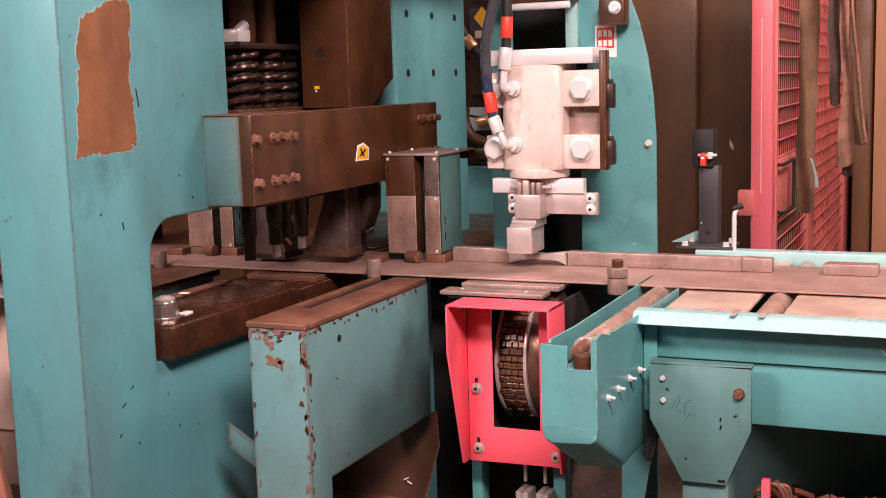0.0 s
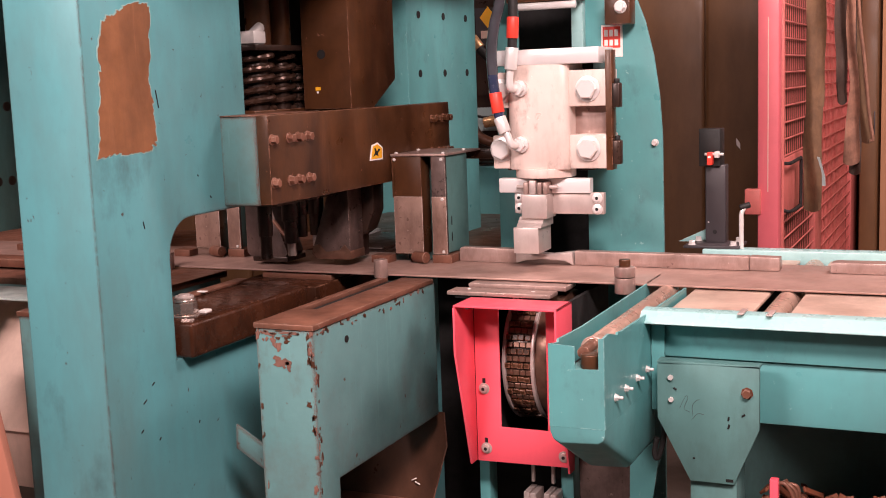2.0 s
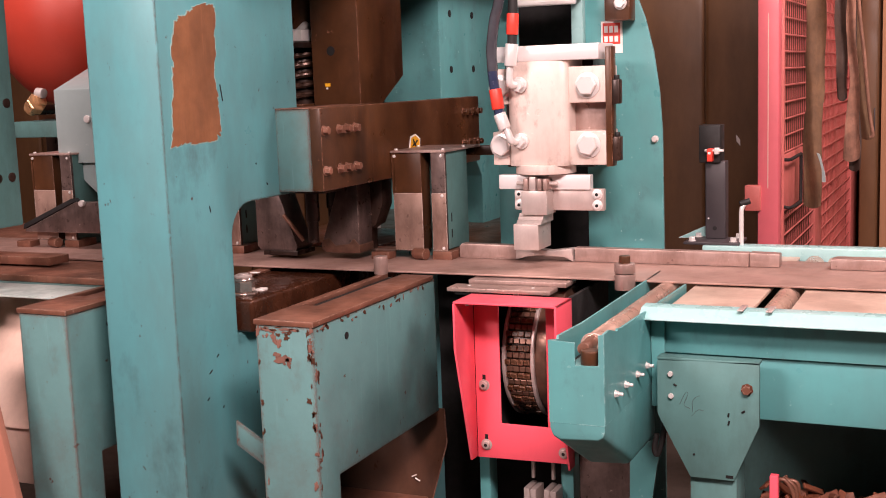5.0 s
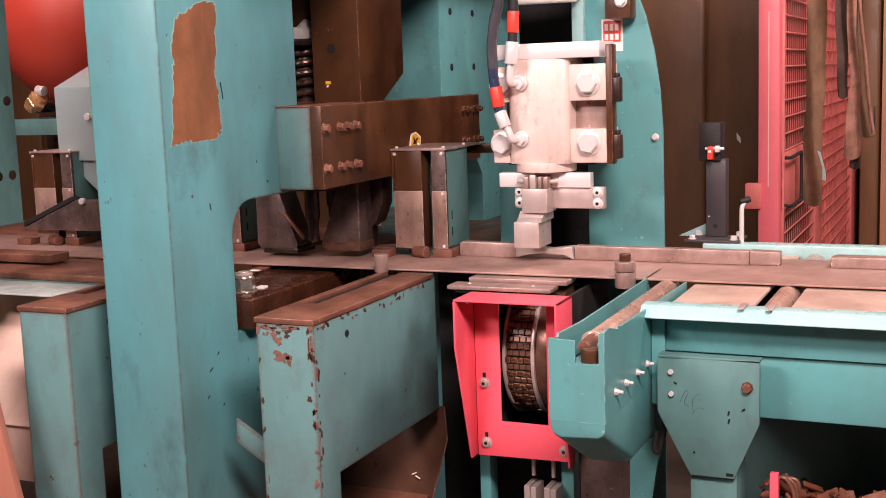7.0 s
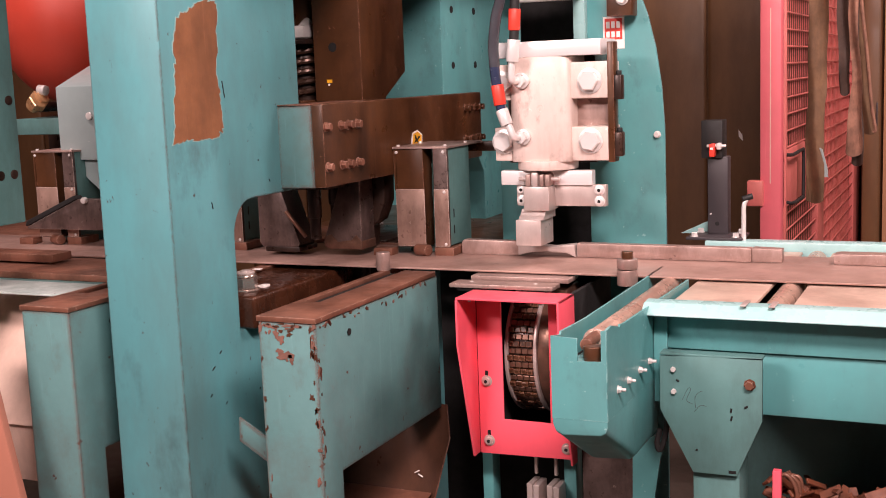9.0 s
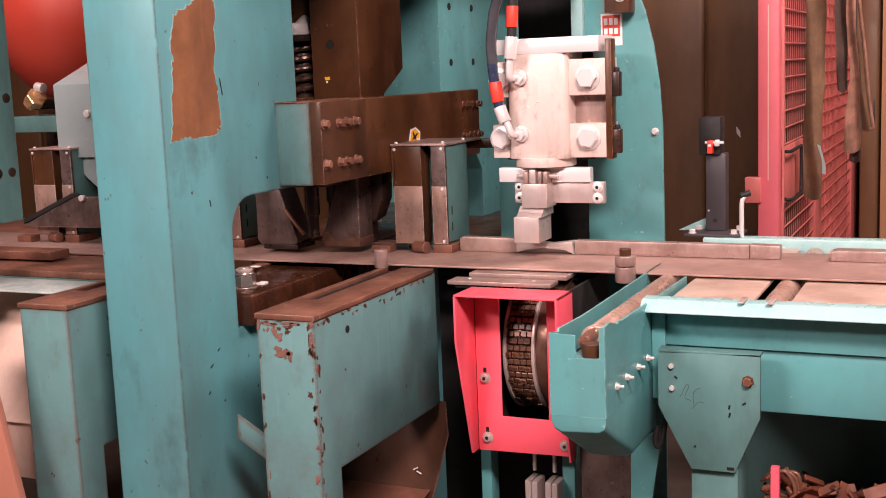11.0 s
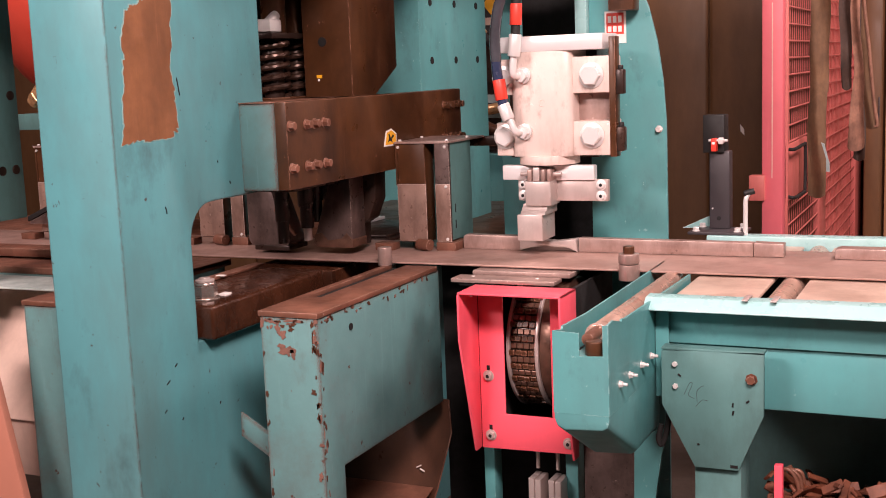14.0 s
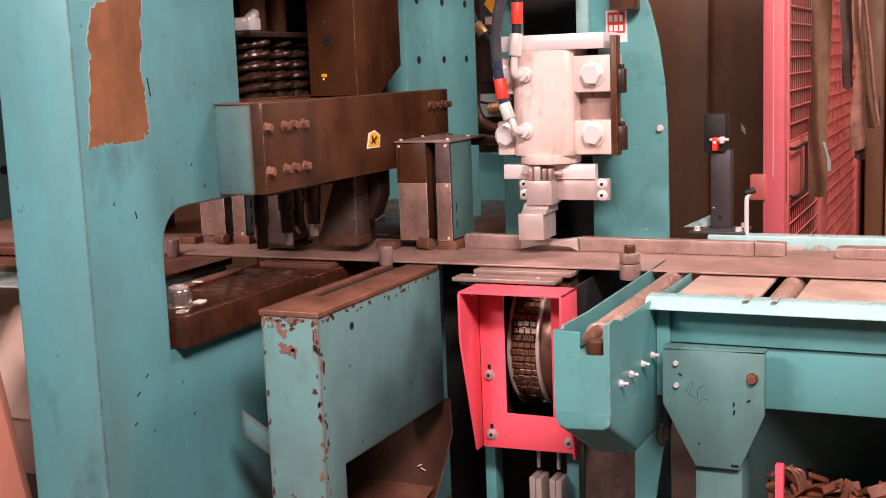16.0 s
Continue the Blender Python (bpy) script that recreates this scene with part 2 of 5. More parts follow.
def tube(points, r, n=12, smooth=8, flat=1.0):
    pts = spline(points, smooth) if smooth else [Vector(p) for p in points]
    bm, rings, side = bmesh.new(), [], None
    for i, p in enumerate(pts):
        d = (pts[min(i + 1, len(pts) - 1)] - pts[max(i - 1, 0)]).normalized()
        side = (d.orthogonal() if side is None else side - d * side.dot(d)).normalized()
        up = d.cross(side)
        rings.append([bm.verts.new(p + side * (r * math.cos(a)) + up * (r * flat * math.sin(a))) for a in (2 * math.pi * k / n for k in range(n))])
    for a, b in zip(rings, rings[1:]):
        for k in range(n):
            bm.faces.new((a[k], a[(k + 1) % n], b[(k + 1) % n], b[k]))
    bm.faces.new(rings[0][::-1]), bm.faces.new(rings[-1])
    bmesh.ops.recalc_face_normals(bm, faces=bm.faces[:])
    return bm


def hexagon(centre, axis, r, depth, washer=True, spin=0.3):
    """A hexagon bolt head on its washer; axis points out of the surface."""
    c, a = Vector(centre), Vector(axis).normalized()
    bms = []
    if washer:
        bms.append(rod(c, c + a * depth * 0.18, r * 1.25, n=20, bevel=0.0006))
        c = c + a * depth * 0.18
    bm = bmesh.new()
    bmesh.ops.create_cone(bm, cap_ends=True, segments=6, radius1=r, radius2=r, depth=depth)
    bmesh.ops.bevel(bm, geom=[e for e in bm.edges if any(len(f.verts) == 6 for f in e.link_faces)], offset=r * 0.1, segments=1, affect="EDGES", profile=0.5)
    bmesh.ops.transform(bm, matrix=Matrix.Translation(c + a * depth / 2) @ a.to_track_quat("Z", "Y").to_matrix().to_4x4() @ pose(0, 0, 0, 0, 0, math.degrees(spin)), verts=bm.verts)
    return bms + [bm]


def socket(centre, axis, r, depth):
    """A cap screw: washer, round head and a black hexagon for its shaded recess."""
    c, a = Vector(centre), Vector(axis).normalized()
    return [rod(c, c + a * 0.0015, r * 1.5, n=20, bevel=0.0005), rod(c, c + a * depth, r, n=20, bevel=0.001)], [rod(c + a * (depth - 0.002), c + a * (depth + 0.0004), r * 0.5, n=6, bevel=0)]


def join(bms):
    out = bmesh.new()
    for bm in bms if isinstance(bms, (list, tuple)) else [bms]:
        me = bpy.data.meshes.new("tmp")
        bm.to_mesh(me)
        bm.free()
        out.from_mesh(me)
        bpy.data.meshes.remove(me)
    return out


def thing(name, base, label, category, group="", kind=""):
    ob = new(name)
    ob.empty_display_size = 0.05
    ob.matrix_world = pose(*base)
    return tagged(ob, label, category, group, kind)


def origin(ob):
    p = Vector()
    while ob:
        p, ob = p + ob.location, ob.parent
    return p


def finish(bm, mesh_name, material, shade=True):
    me = bpy.data.meshes.new(mesh_name)
    bm.to_mesh(me)
    bm.free()
    me.materials.append(material)
    if shade:
        me.shade_smooth()
        me.set_sharp_from_angle(angle=radians(35))
    return me


def part(name, bms, material, parent, label=""):
    """One mesh, given in world metres, under a thing or a part."""
    bm = join(bms)
    bmesh.ops.translate(bm, verts=bm.verts, vec=-origin(parent))
    ob = new(name, finish(bm, name, material))
    ob.parent = parent
    return tagged(ob, label)


def solo(name, bms, material, label, category, group="", kind=""):
    """A thing of one mesh, with its origin at the middle of its base."""
    bm = join(bms)
    lo = [min(v.co[i] for v in bm.verts) for i in range(3)]
    hi = [max(v.co[i] for v in bm.verts) for i in range(3)]
    base = Vector(((lo[0] + hi[0]) / 2, (lo[1] + hi[1]) / 2, lo[2]))
    bmesh.ops.translate(bm, verts=bm.verts, vec=-base)
    ob = new(name, finish(bm, name, material))
    ob.location = base
    return tagged(ob, label, category, group, kind)


def arc(cx, cy, r, a0, a1, n=8):
    return [(cx + r * math.cos(radians(a0 + (a1 - a0) * k / n)), cy + r * math.sin(radians(a0 + (a1 - a0) * k / n))) for k in range(n + 1)]


ST = "structure"


# ---- hall ----
solo("floor", block(-7, 4, -4, 9, -0.12, 0.0, 0), concrete, "oil-stained grey concrete workshop floor", "floor", kind=ST)
solo("ceiling", block(-7.1, 4.1, -4.1, 9.1, 4.2, 4.3, 0), plaster, "unseen hall ceiling, dark to limit bounced light", "ceiling", kind=ST)
solo("wall_south", block(-7, 4, -4.1, -4, 0, 4.2, 0), plaster, "unseen hall wall, dark to limit bounced light", "wall", kind=ST)
solo("wall_west", block(-7.1, -7, -4, 9, 0, 4.2, 0), plaster, "unseen hall wall, dark to limit bounced light", "wall", kind=ST)
solo("wall_east", block(4, 4.1, -4, 9, 0, 4.2, 0), plaster, "unseen hall wall, dark to limit bounced light", "wall", kind=ST)
wall = thing("wall_north", (-1.5, 7.0, 0), "brown sheet-clad hall wall with vertical panel joints", "wall", kind=ST)
part("backing", block(-7, 4, 7.03, 7.15, 0, 4.2, 0), wall_brown, wall)
for i in range(24):
    x = -7 + i * 0.46
    part("panel", prism([(x + 0.004, 7.05), (x + 0.004, 7.012), (x + 0.03, 7.0), (x + 0.43, 7.0), (x + 0.456, 7.012), (x + 0.456, 7.05)], "z", 0, 4.2, 0.002, 1), wall_brown, wall)


part("paint_spot", prism([(-1.298, 1.064), (-1.276, 1.034), (-1.274, 0.999), (-1.296, 1.024)], "y", 6.996, 7.0, 0), paper, wall, "pale paint spot")


part("cable", tube([(-0.66, 6.97, 1.668), (-0.60, 6.96, 1.650), (-0.50, 6.96, 1.634), (-0.35, 6.97, 1.625)], 0.006, 8, 6), timber, wall, "pale cable along the wall")


# ---- the sliding punch press ----
press = thing("punch_press", (-1.74, 2.2, 0), "teal C-frame punch press with worn paint, sliding across the strip", "press")


def near_frame():
    zt = 1.165
    o = [(1.84, 0.0), (1.84, 2.3), (2.41, 2.3), (2.41, zt)]
    o += [(2.17, zt)] + arc(2.165, zt - 0.085, 0.085, 90, 180, 8)[1:] + [(2.08, 0.85), (3.6, 0.85), (3.6, 0.0)]
    part("near_frame", prism(o, "x", -1.835, -1.637, 0.005), teal, press, "teal painted C-shaped side frame")


def far_frame():
    o = [(3.29, 2.3), (3.84, 2.3), (3.84, 0.0), (3.62, 0.0), (3.62, 1.10), (3.56, 1.17), (3.29, 1.17)]
    far = part("far_frame", prism(o[::-1], "x", -1.835, -1.62, 0.005), teal_clean, press, "teal painted C-shaped side frame")
    for z in (1.66, 1.477):
        for y in (3.377, 3.567, 3.752):
            part("bolt_hole", rod((-1.6205, y, z), (-1.6185, y, z), 0.012, bevel=0), void, far)


SCRATCHES = [(1.985, 0.814, 0.0081, 0.0054), (1.952, 0.781, 0.0118, 0.0067), (1.938, 0.72, 0.0079, 0.0051), (1.998, 0.687, 0.0044, 0.005), (2.144, 0.685, 0.0027, 0.0059), (2.065, 1.453, 0.0073, -0.0386), (1.993, 1.174, 0.0038, -0.0161), (2.242, 1.205, 0.0038, -0.0056), (2.198, 1.258, 0.0017, -0.004)]


def bare_patch():
    """Bare metal with a ragged outline where the paint has come off."""
    knots = [(1.862, 1.315), (1.895, 1.319), (1.921, 1.327), (1.952, 1.321), (1.996, 1.32), (2.034, 1.32), (2.042, 1.333), (2.06, 1.342), (2.06, 1.385), (2.053, 1.405),
             (2.052, 1.438), (2.049, 1.49), (2.054, 1.568), (2.062, 1.62), (2.055, 1.636), (2.026, 1.637), (1.989, 1.633), (1.966, 1.622), (1.944, 1.614), (1.922, 1.603),
             (1.902, 1.591), (1.897, 1.566), (1.888, 1.523), (1.889, 1.479), (1.878, 1.417), (1.879, 1.374), (1.870, 1.337)]

    def ragged(grow, rough, seed):
        rnd, o, cy, cz, jag = random.Random(seed), [], 1.98, 1.46, 0.0
        for (a, b), (c, d) in zip(knots, knots[1:] + knots[:1]):
            for k in range(9):
                t = k / 9
                y, z = a + (c - a) * t, b + (d - b) * t
                if k % 3 == 0:
                    jag = rnd.uniform(-2 * rough, 1.2 * rough)
                s = grow + jag + 0.4 * rnd.uniform(-rough, rough) + 0.0015 * math.sin(90 * y + 70 * z)
                o.append((y + s * (1 if y > cy else -1), z + s * (1 if z > cz else -1) * 0.8))
        return o

    part("primer_rim", prism(ragged(0.003, 0.0026, 4), "x", -1.638, -1.6362, 0), primer, press, "pale primer round the flaked patch")
    part("bare_patch", prism(ragged(0.0, 0.0026, 4), "x", -1.638, -1.6355, 0), rusty, press, "ragged brown patch where paint has flaked off")
    for y, z, dy, dz in SCRATCHES:
        part("scratch", tube([(-1.6368, y, z), (-1.6368, y + dy, z + dz)], 0.0016, 6, 0), void, press, "dark scratch in the paint")


def crossbeam():
    part("beam_end", block(-1.64, -1.5405, 2.300, 2.6, 1.175, 1.384, 0.003), teal_worn, press, "teal painted end block")
    part("end_cap", block(-1.637, -1.541, 2.298, 2.6, 1.3842, 1.3875, 0.001), cap_steel, press, "rusty top of the end block")
    beam = part("crossbeam", [block(-1.62, -1.53, 2.6, 3.333, 1.178, 1.382, 0.003), block(-1.540, -1.506, 2.302, 3.334, 1.176, 1.387, 0.004)], oily, press, "brown oily steel crossbeam with hexagon bolts")
    for z, ys in ((1.329, (2.313, 2.389, 2.428, 2.474)), (1.228, (2.314, 2.386, 2.424, 2.473)), (1.340, (3.202, 3.239, 3.286, 3.318)), (1.2415, (3.195, 3.248, 3.284, 3.318))):
        for y in ys:
            part("bolt", hexagon((-1.506, y, z), (1, 0, 0), 0.0105, 0.014, spin=y * 9), cap_steel if y < 3 else oily, beam)
    sign = part("warning_label", prism([(2.795, 1.244), (2.870, 1.243), (2.874, 1.276), (2.843, 1.291), (2.810, 1.285)], "x", -1.506, -1.5048, 0), paper, beam, "white and yellow warning sticker")
    part("triangle", prism([(2.803, 1.248), (2.866, 1.247), (2.868, 1.273), (2.842, 1.286), (2.815, 1.281)], "x", -1.505, -1.5042, 0), yellow, sign, "yellow warning panel")
    part("mark", prism([(2.815, 1.254), (2.832, 1.258), (2.846, 1.252), (2.842, 1.262), (2.858, 1.271), (2.848, 1.274), (2.836, 1.266), (2.828, 1.278), (2.822, 1.276), (2.826, 1.264)], "x", -1.5043, -1.5038, 0), black, sign)


def coil(cx, cy, z0, z1, r, wire, turns):
    n = int(turns * 14)
    return tube([(cx + r * math.cos(2 * math.pi * turns * k / n), cy + r * math.sin(2 * math.pi * turns * k / n), z0 + (z1 - z0) * k / n) for k in range(n + 1)], wire, 8, 0)


def tooling():
    for cx, cy, r in ((-1.785, 2.70, 0.040), (-1.79, 2.825, 0.036), (-1.80, 2.93, 0.034)):
        sp = part("spring", coil(cx, cy, 1.392, 1.548, r, 0.0085, 5.5), spring_m, press, "heavy coil spring")
        part("spring_core", rod((cx, cy, 1.36), (cx, cy, 1.56), r * 0.72), oily_dark, sp)
    part("spring_plate", block(-1.835, -1.735, 2.62, 2.99, 1.548, 1.563, 0.002), oily_dark, press, "dark spring cover plate")
    part("spring_seat", block(-1.835, -1.735, 2.60, 3.0, 1.34, 1.39, 0.002), oily, press)
    for cy, r in ((2.72, 0.034), (2.83, 0.03)):
        part("guide_column", rod((-1.79, cy, 1.56), (-1.79, cy, 2.2), r), oily, press, "brown steel guide column")
    part("hose_fitting", [block(-1.80, -1.745, 2.63, 2.69, 1.565, 1.60, 0.006), rod((-1.77, 2.66, 1.59), (-1.77, 2.70, 1.612), 0.014)], zinc, press, "bright hose fitting")
    # Black sheet added as the shade behind the springs.
    part("shade_backing", block(-1.98, -1.96, 2.45, 3.6, 1.2, 2.3, 0.002), void, press, "black sheet standing in for the shade behind the springs")
    for cy, r, zb, m in ((2.565, 0.0155, 1.005, oily_dark), (2.69, 0.019, 1.03, oily_dark), (2.745, 0.016, 1.04, oily_dark), (2.825, 0.019, 1.035, oily_dark)):
        pu = part("punch", [rod((-1.70, cy, zb), (-1.70, cy, 1.20), r), rod((-1.70, cy, zb + 0.06), (-1.70, cy, 1.20), r * 1.25)], m, press, "dark steel punch")
        if cy in (2.69, 2.825):
            part("punch_tip", rod((-1.70, cy, zb - 0.035), (-1.70, cy, zb), r * 0.62), bright, pu, "bright ground punch tip")
    part("punch_holder", block(-1.74, -1.62, 2.50, 3.0, 1.15, 1.21, 0.003), oily_dark, press)


def bolster():
    b = part("bolster", [block(-1.86, -1.602, 2.092, 2.60, 0.8505, 0.932, 0.009, 3), block(-1.86, -1.59, 2.62, 3.0, 0.852, 0.925, 0.005)], bolster_m, press, "thick brown oily steel bolster block")
    part("die_block", block(-1.82, -1.60, 2.72, 2.95, 0.925, 0.940, 0.003), cap_steel, b)
    part("clamp_bar", block(-1.835, -1.80, 2.2, 2.62, 0.932, 0.940, 0.003), cap_steel, b)
    c = (-1.672, 2.165)
    nut = part("clamp_nut", [rod((*c, 0.932), (*c, 0.937), 0.034), *hexagon((*c, 0.937), (0, 0, 1), 0.029, 0.030, False), rod((*c, 0.967), (*c, 0.974), 0.027, 0.024, bevel=0.002)], chrome, b, "bright hexagon clamp nut")
    part("stud", [rod((*c, 0.974), (*c, 0.984), 0.014), tube([(c[0] + 0.019 * math.cos(k * 0.3142), c[1] + 0.019 * math.sin(k * 0.3142), 0.977) for k in range(21)], 0.004, 8, 0)], bright, nut, "rubbed bright stud")
    part("chip", block(-1.81, -1.785, 2.40, 2.415, 0.9405, 0.943, 0.001), paper, b, "pale stray chip")
    part("chip", block(-1.665, -1.645, 2.205, 2.232, 0.932, 0.938, 0.001), paper, b, "pale stray chip")


# Unseen block added over the press to keep light off the head.
part("shade_block", block(-1.98, -1.38, 1.86, 3.80, 1.86, 2.3, 0.006), teal, press, "unseen teal block added over the press to shade the head")
near_frame(), far_frame(), bare_patch(), crossbeam(), tooling(), bolster()

# ---- the press head, sliding on its own ----
head = thing("press_head", (-1.64, 3.0, 1.0), "brown oily steel press head with chamfered underside", "press head")


def press_head():
    o = [(2.90, 2.2), (3.176, 2.2), (3.176, 1.461), (3.036, 1.385), (2.90, 1.385)]
    body = part("head_body", prism(o, "x", -1.722, -1.572, 0.004), oily, head)
    part("sensor_hole", rod((-1.66, 2.8992, 1.535), (-1.66, 2.901, 1.535), 0.013, bevel=0), void, body)
    part("yellow_label", block(-1.682, -1.666, 2.8985, 2.9, 1.437, 1.446, 0), yellow, body, "small yellow label")
    part("label_spot", rod((-1.676, 2.898, 1.432), (-1.676, 2.9, 1.432), 0.003, bevel=0), paper, body)
    part("stem", block(-1.70, -1.61, 2.93, 3.0, 1.2, 1.39, 0.004), oily_dark, head)
    part("tool_block", [prism([(-1.625, 1.22), (-1.702, 1.0), (-1.706, 0.985), (-1.69, 0.972), (-1.583, 0.972), (-1.583, 1.22)], "y", 2.875, 2.955, 0.003)], rubbed, head, "wedge-shaped stripper block with rubbed foot")
    part("tool_foot", prism([(-1.701, 1.006), (-1.705, 0.983), (-1.692, 0.970), (-1.581, 0.970), (-1.581, 0.992), (-1.60, 1.012), (-1.615, 0.996), (-1.66, 0.99), (-1.68, 1.012)], "y", 2.872, 2.957, 0.002), chain_m, head, "rubbed steel foot")
    part("rear_block", prism([(-1.912, 1.24), (-1.912, 0.985), (-1.90, 0.972), (-1.785, 0.972), (-1.778, 0.985), (-1.868, 1.24)], "y", 2.86, 2.95, 0.003), rubbed, head)
    part("tool_shank", prism([(-1.70, 1.25), (-1.548, 1.25), (-1.553, 1.096), (-1.576, 1.04), (-1.604, 1.024), (-1.606, 0.962), (-1.645, 0.962), (-1.66, 1.1)], "y", 2.965, 3.03, 0.003), oily_dark, head, "blackened tool shank")
    part("brace", rod((-1.815, 2.855, 1.078), (-1.752, 2.855, 1.005), 0.006), cap_steel, head, "thin brown brace")
    part("rear_foot", block(-1.89, -1.775, 2.855, 2.955, 0.960, 0.974, 0.002), oily_dark, head)
    part("rear_link", block(-1.88, -1.70, 2.88, 2.94, 1.235, 1.27, 0.002), oily_dark, head)


press_head()

# ---- the strip ----
solo("steel_strip", [block(-5.5, 1.6, 2.76, 3.12, 0.945, 0.95, 0.0012)], strip_steel, "long flat mill-scale steel strip lying on the rollers", "steel strip")


# ---- infeed support beams ----
def support_beam(dx, dy, material):
    b = thing("support_beam", (-1.36 + dx, 2.15 + dy, 0), "teal box-section support beam with a slotted brown top plate and chipped paint", "support beam", "strip support beams")
    x0, x1, y0 = -1.432 + dx, -1.288 + dx, 2.135 + dy
    prof = [(y0, 0.0), (y0, 0.932), (2.76 + dy, 0.932), (2.76 + dy, 0.578), (y0 + 0.09, 0.578), (y0 + 0.09, 0.0)]
    part("box_body", prism(prof[::-1], "x", x0, x1, 0.004), material, b)
    u = [(x0 - 0.003, y0 - 0.003), (x1 + 0.003, y0 - 0.003), (x1 + 0.003, 2.745), (x0 + 0.056, 2.745), (x0 + 0.056, y0 + 0.17), (x0 + 0.016, y0 + 0.17), (x0 + 0.016, 2.745), (x0 - 0.003, 2.745)]
    part("top_plate", prism(u, "z", 0.9325, 0.9445, 0.0015), cap_steel, b, "worn brown steel top plate with a long slot")
    # Black floor colours in the shade down the slot.
    part("slot_shade_floor", block(x0 + 0.016, x0 + 0.056, y0 + 0.17, 2.74, 0.9322, 0.9335, 0), void, b)
    part("weld_nut", rod((x1, 2.28 + dy, 0.885), (x1 + 0.002, 2.28 + dy, 0.885), 0.008, bevel=0), void, b)
    return b


beam = support_beam(0, 0, teal_worn)
part("cable_tab", prism([(-1.543, 0.687), (-1.42, 0.617), (-1.42, 0.555), (-1.546, 0.630)], "y", 2.20, 2.206, 0.001), teal_worn, beam)


def flake(u, z, ru, rz, seed, axis="y"):
    """A ragged spot of bare rust on the beam's front or side."""
    rnd, n = random.Random(seed), 22
    k = [1 + 0.3 * math.sin(2 * a + seed) + 0.25 * math.sin(5 * a + 2 * seed) + rnd.uniform(-0.25, 0.25) for a in (2 * math.pi * i / n for i in range(n))]
    o = [(u + ru * k[i] * math.cos(2 * math.pi * i / n), z + rz * k[i] * math.sin(2 * math.pi * i / n)) for i in range(n)]
    a0, a1 = (2.1336, 2.1366) if axis == "y" else (-1.2895, -1.2867)
    part("rust_flake", prism(o, axis, a0, a1, 0), chute_m if seed > 29 and seed % 3 else flake_m, beam, "bare rusted spot where paint flaked")


for spot in ((-1.366, 0.858, 0.017, 0.011, 1), (-1.380, 0.868, 0.008, 0.006, 2), (-1.386, 0.905, 0.006, 0.012, 3), (-1.352, 0.852, 0.007, 0.008, 4), (-1.374, 0.893, 0.007, 0.008, 5), (-1.40, 0.922, 0.014, 0.005, 9), (-1.345, 0.925, 0.020, 0.004, 8)):
    flake(*spot)
rnd = random.Random(21)
for i in range(34):  # along the front's upright edges
    z = 0.93 - 0.62 * rnd.random() ** 1.5
    u = -1.292 - 0.013 * rnd.random() ** 2 if i < 24 else -1.427 + 0.008 * rnd.random() ** 2
    flake(u, z, rnd.uniform(0.0012, 0.0045), rnd.uniform(0.003, 0.011), 30 + i)
for i in range(14):  # under the cap
    flake(rnd.uniform(-1.425, -1.295), rnd.uniform(0.905, 0.93), rnd.uniform(0.002, 0.007), rnd.uniform(0.0015, 0.005), 70 + i)
for i in range(44):  # on the side, along the cap and the front edge
    along = i < 26
    flake(rnd.uniform(2.15, 2.72) if along else 2.141 + 0.012 * rnd.random() ** 2, rnd.uniform(0.912, 0.93) if along else rnd.uniform(0.35, 0.91),
          rnd.uniform(0.002, 0.008) if along else rnd.uniform(0.001, 0.004), rnd.uniform(0.0015, 0.005) if along else rnd.uniform(0.003, 0.012), 90 + i, "x")
support_beam(-0.645, -0.033, teal_worn)


def guide_pin(x, y, z0, z1, r, tall=False):
    p = thing("guide_pin", (x, y, z0), "round worn steel guide pin beside the strip", "guide pin", "strip guide pins")
    if tall:
        part("lower_ring", rod((x, y, z0), (x, y, 0.968), r), guide_steel, p)
        part("upper_ring", rod((x, y, 0.970), (x, y, 0.994), r), guide_steel, p)
        part("screw_head", rod((x, y, 0.994), (x, y, 1.012), r * 0.55, n=16), oily, p)
    else:
        part("pin_body", rod((x, y, z0), (x, y, z1), r), guide_steel, p)


guide_pin(-1.432, 2.737, 0.9445, 0.992, 0.0185)
guide_pin(-0.772, 2.737, 0.930, 1.01, 0.025, True)
guide_pin(-2.12, 2.737, 0.9445, 0.992, 0.0185)


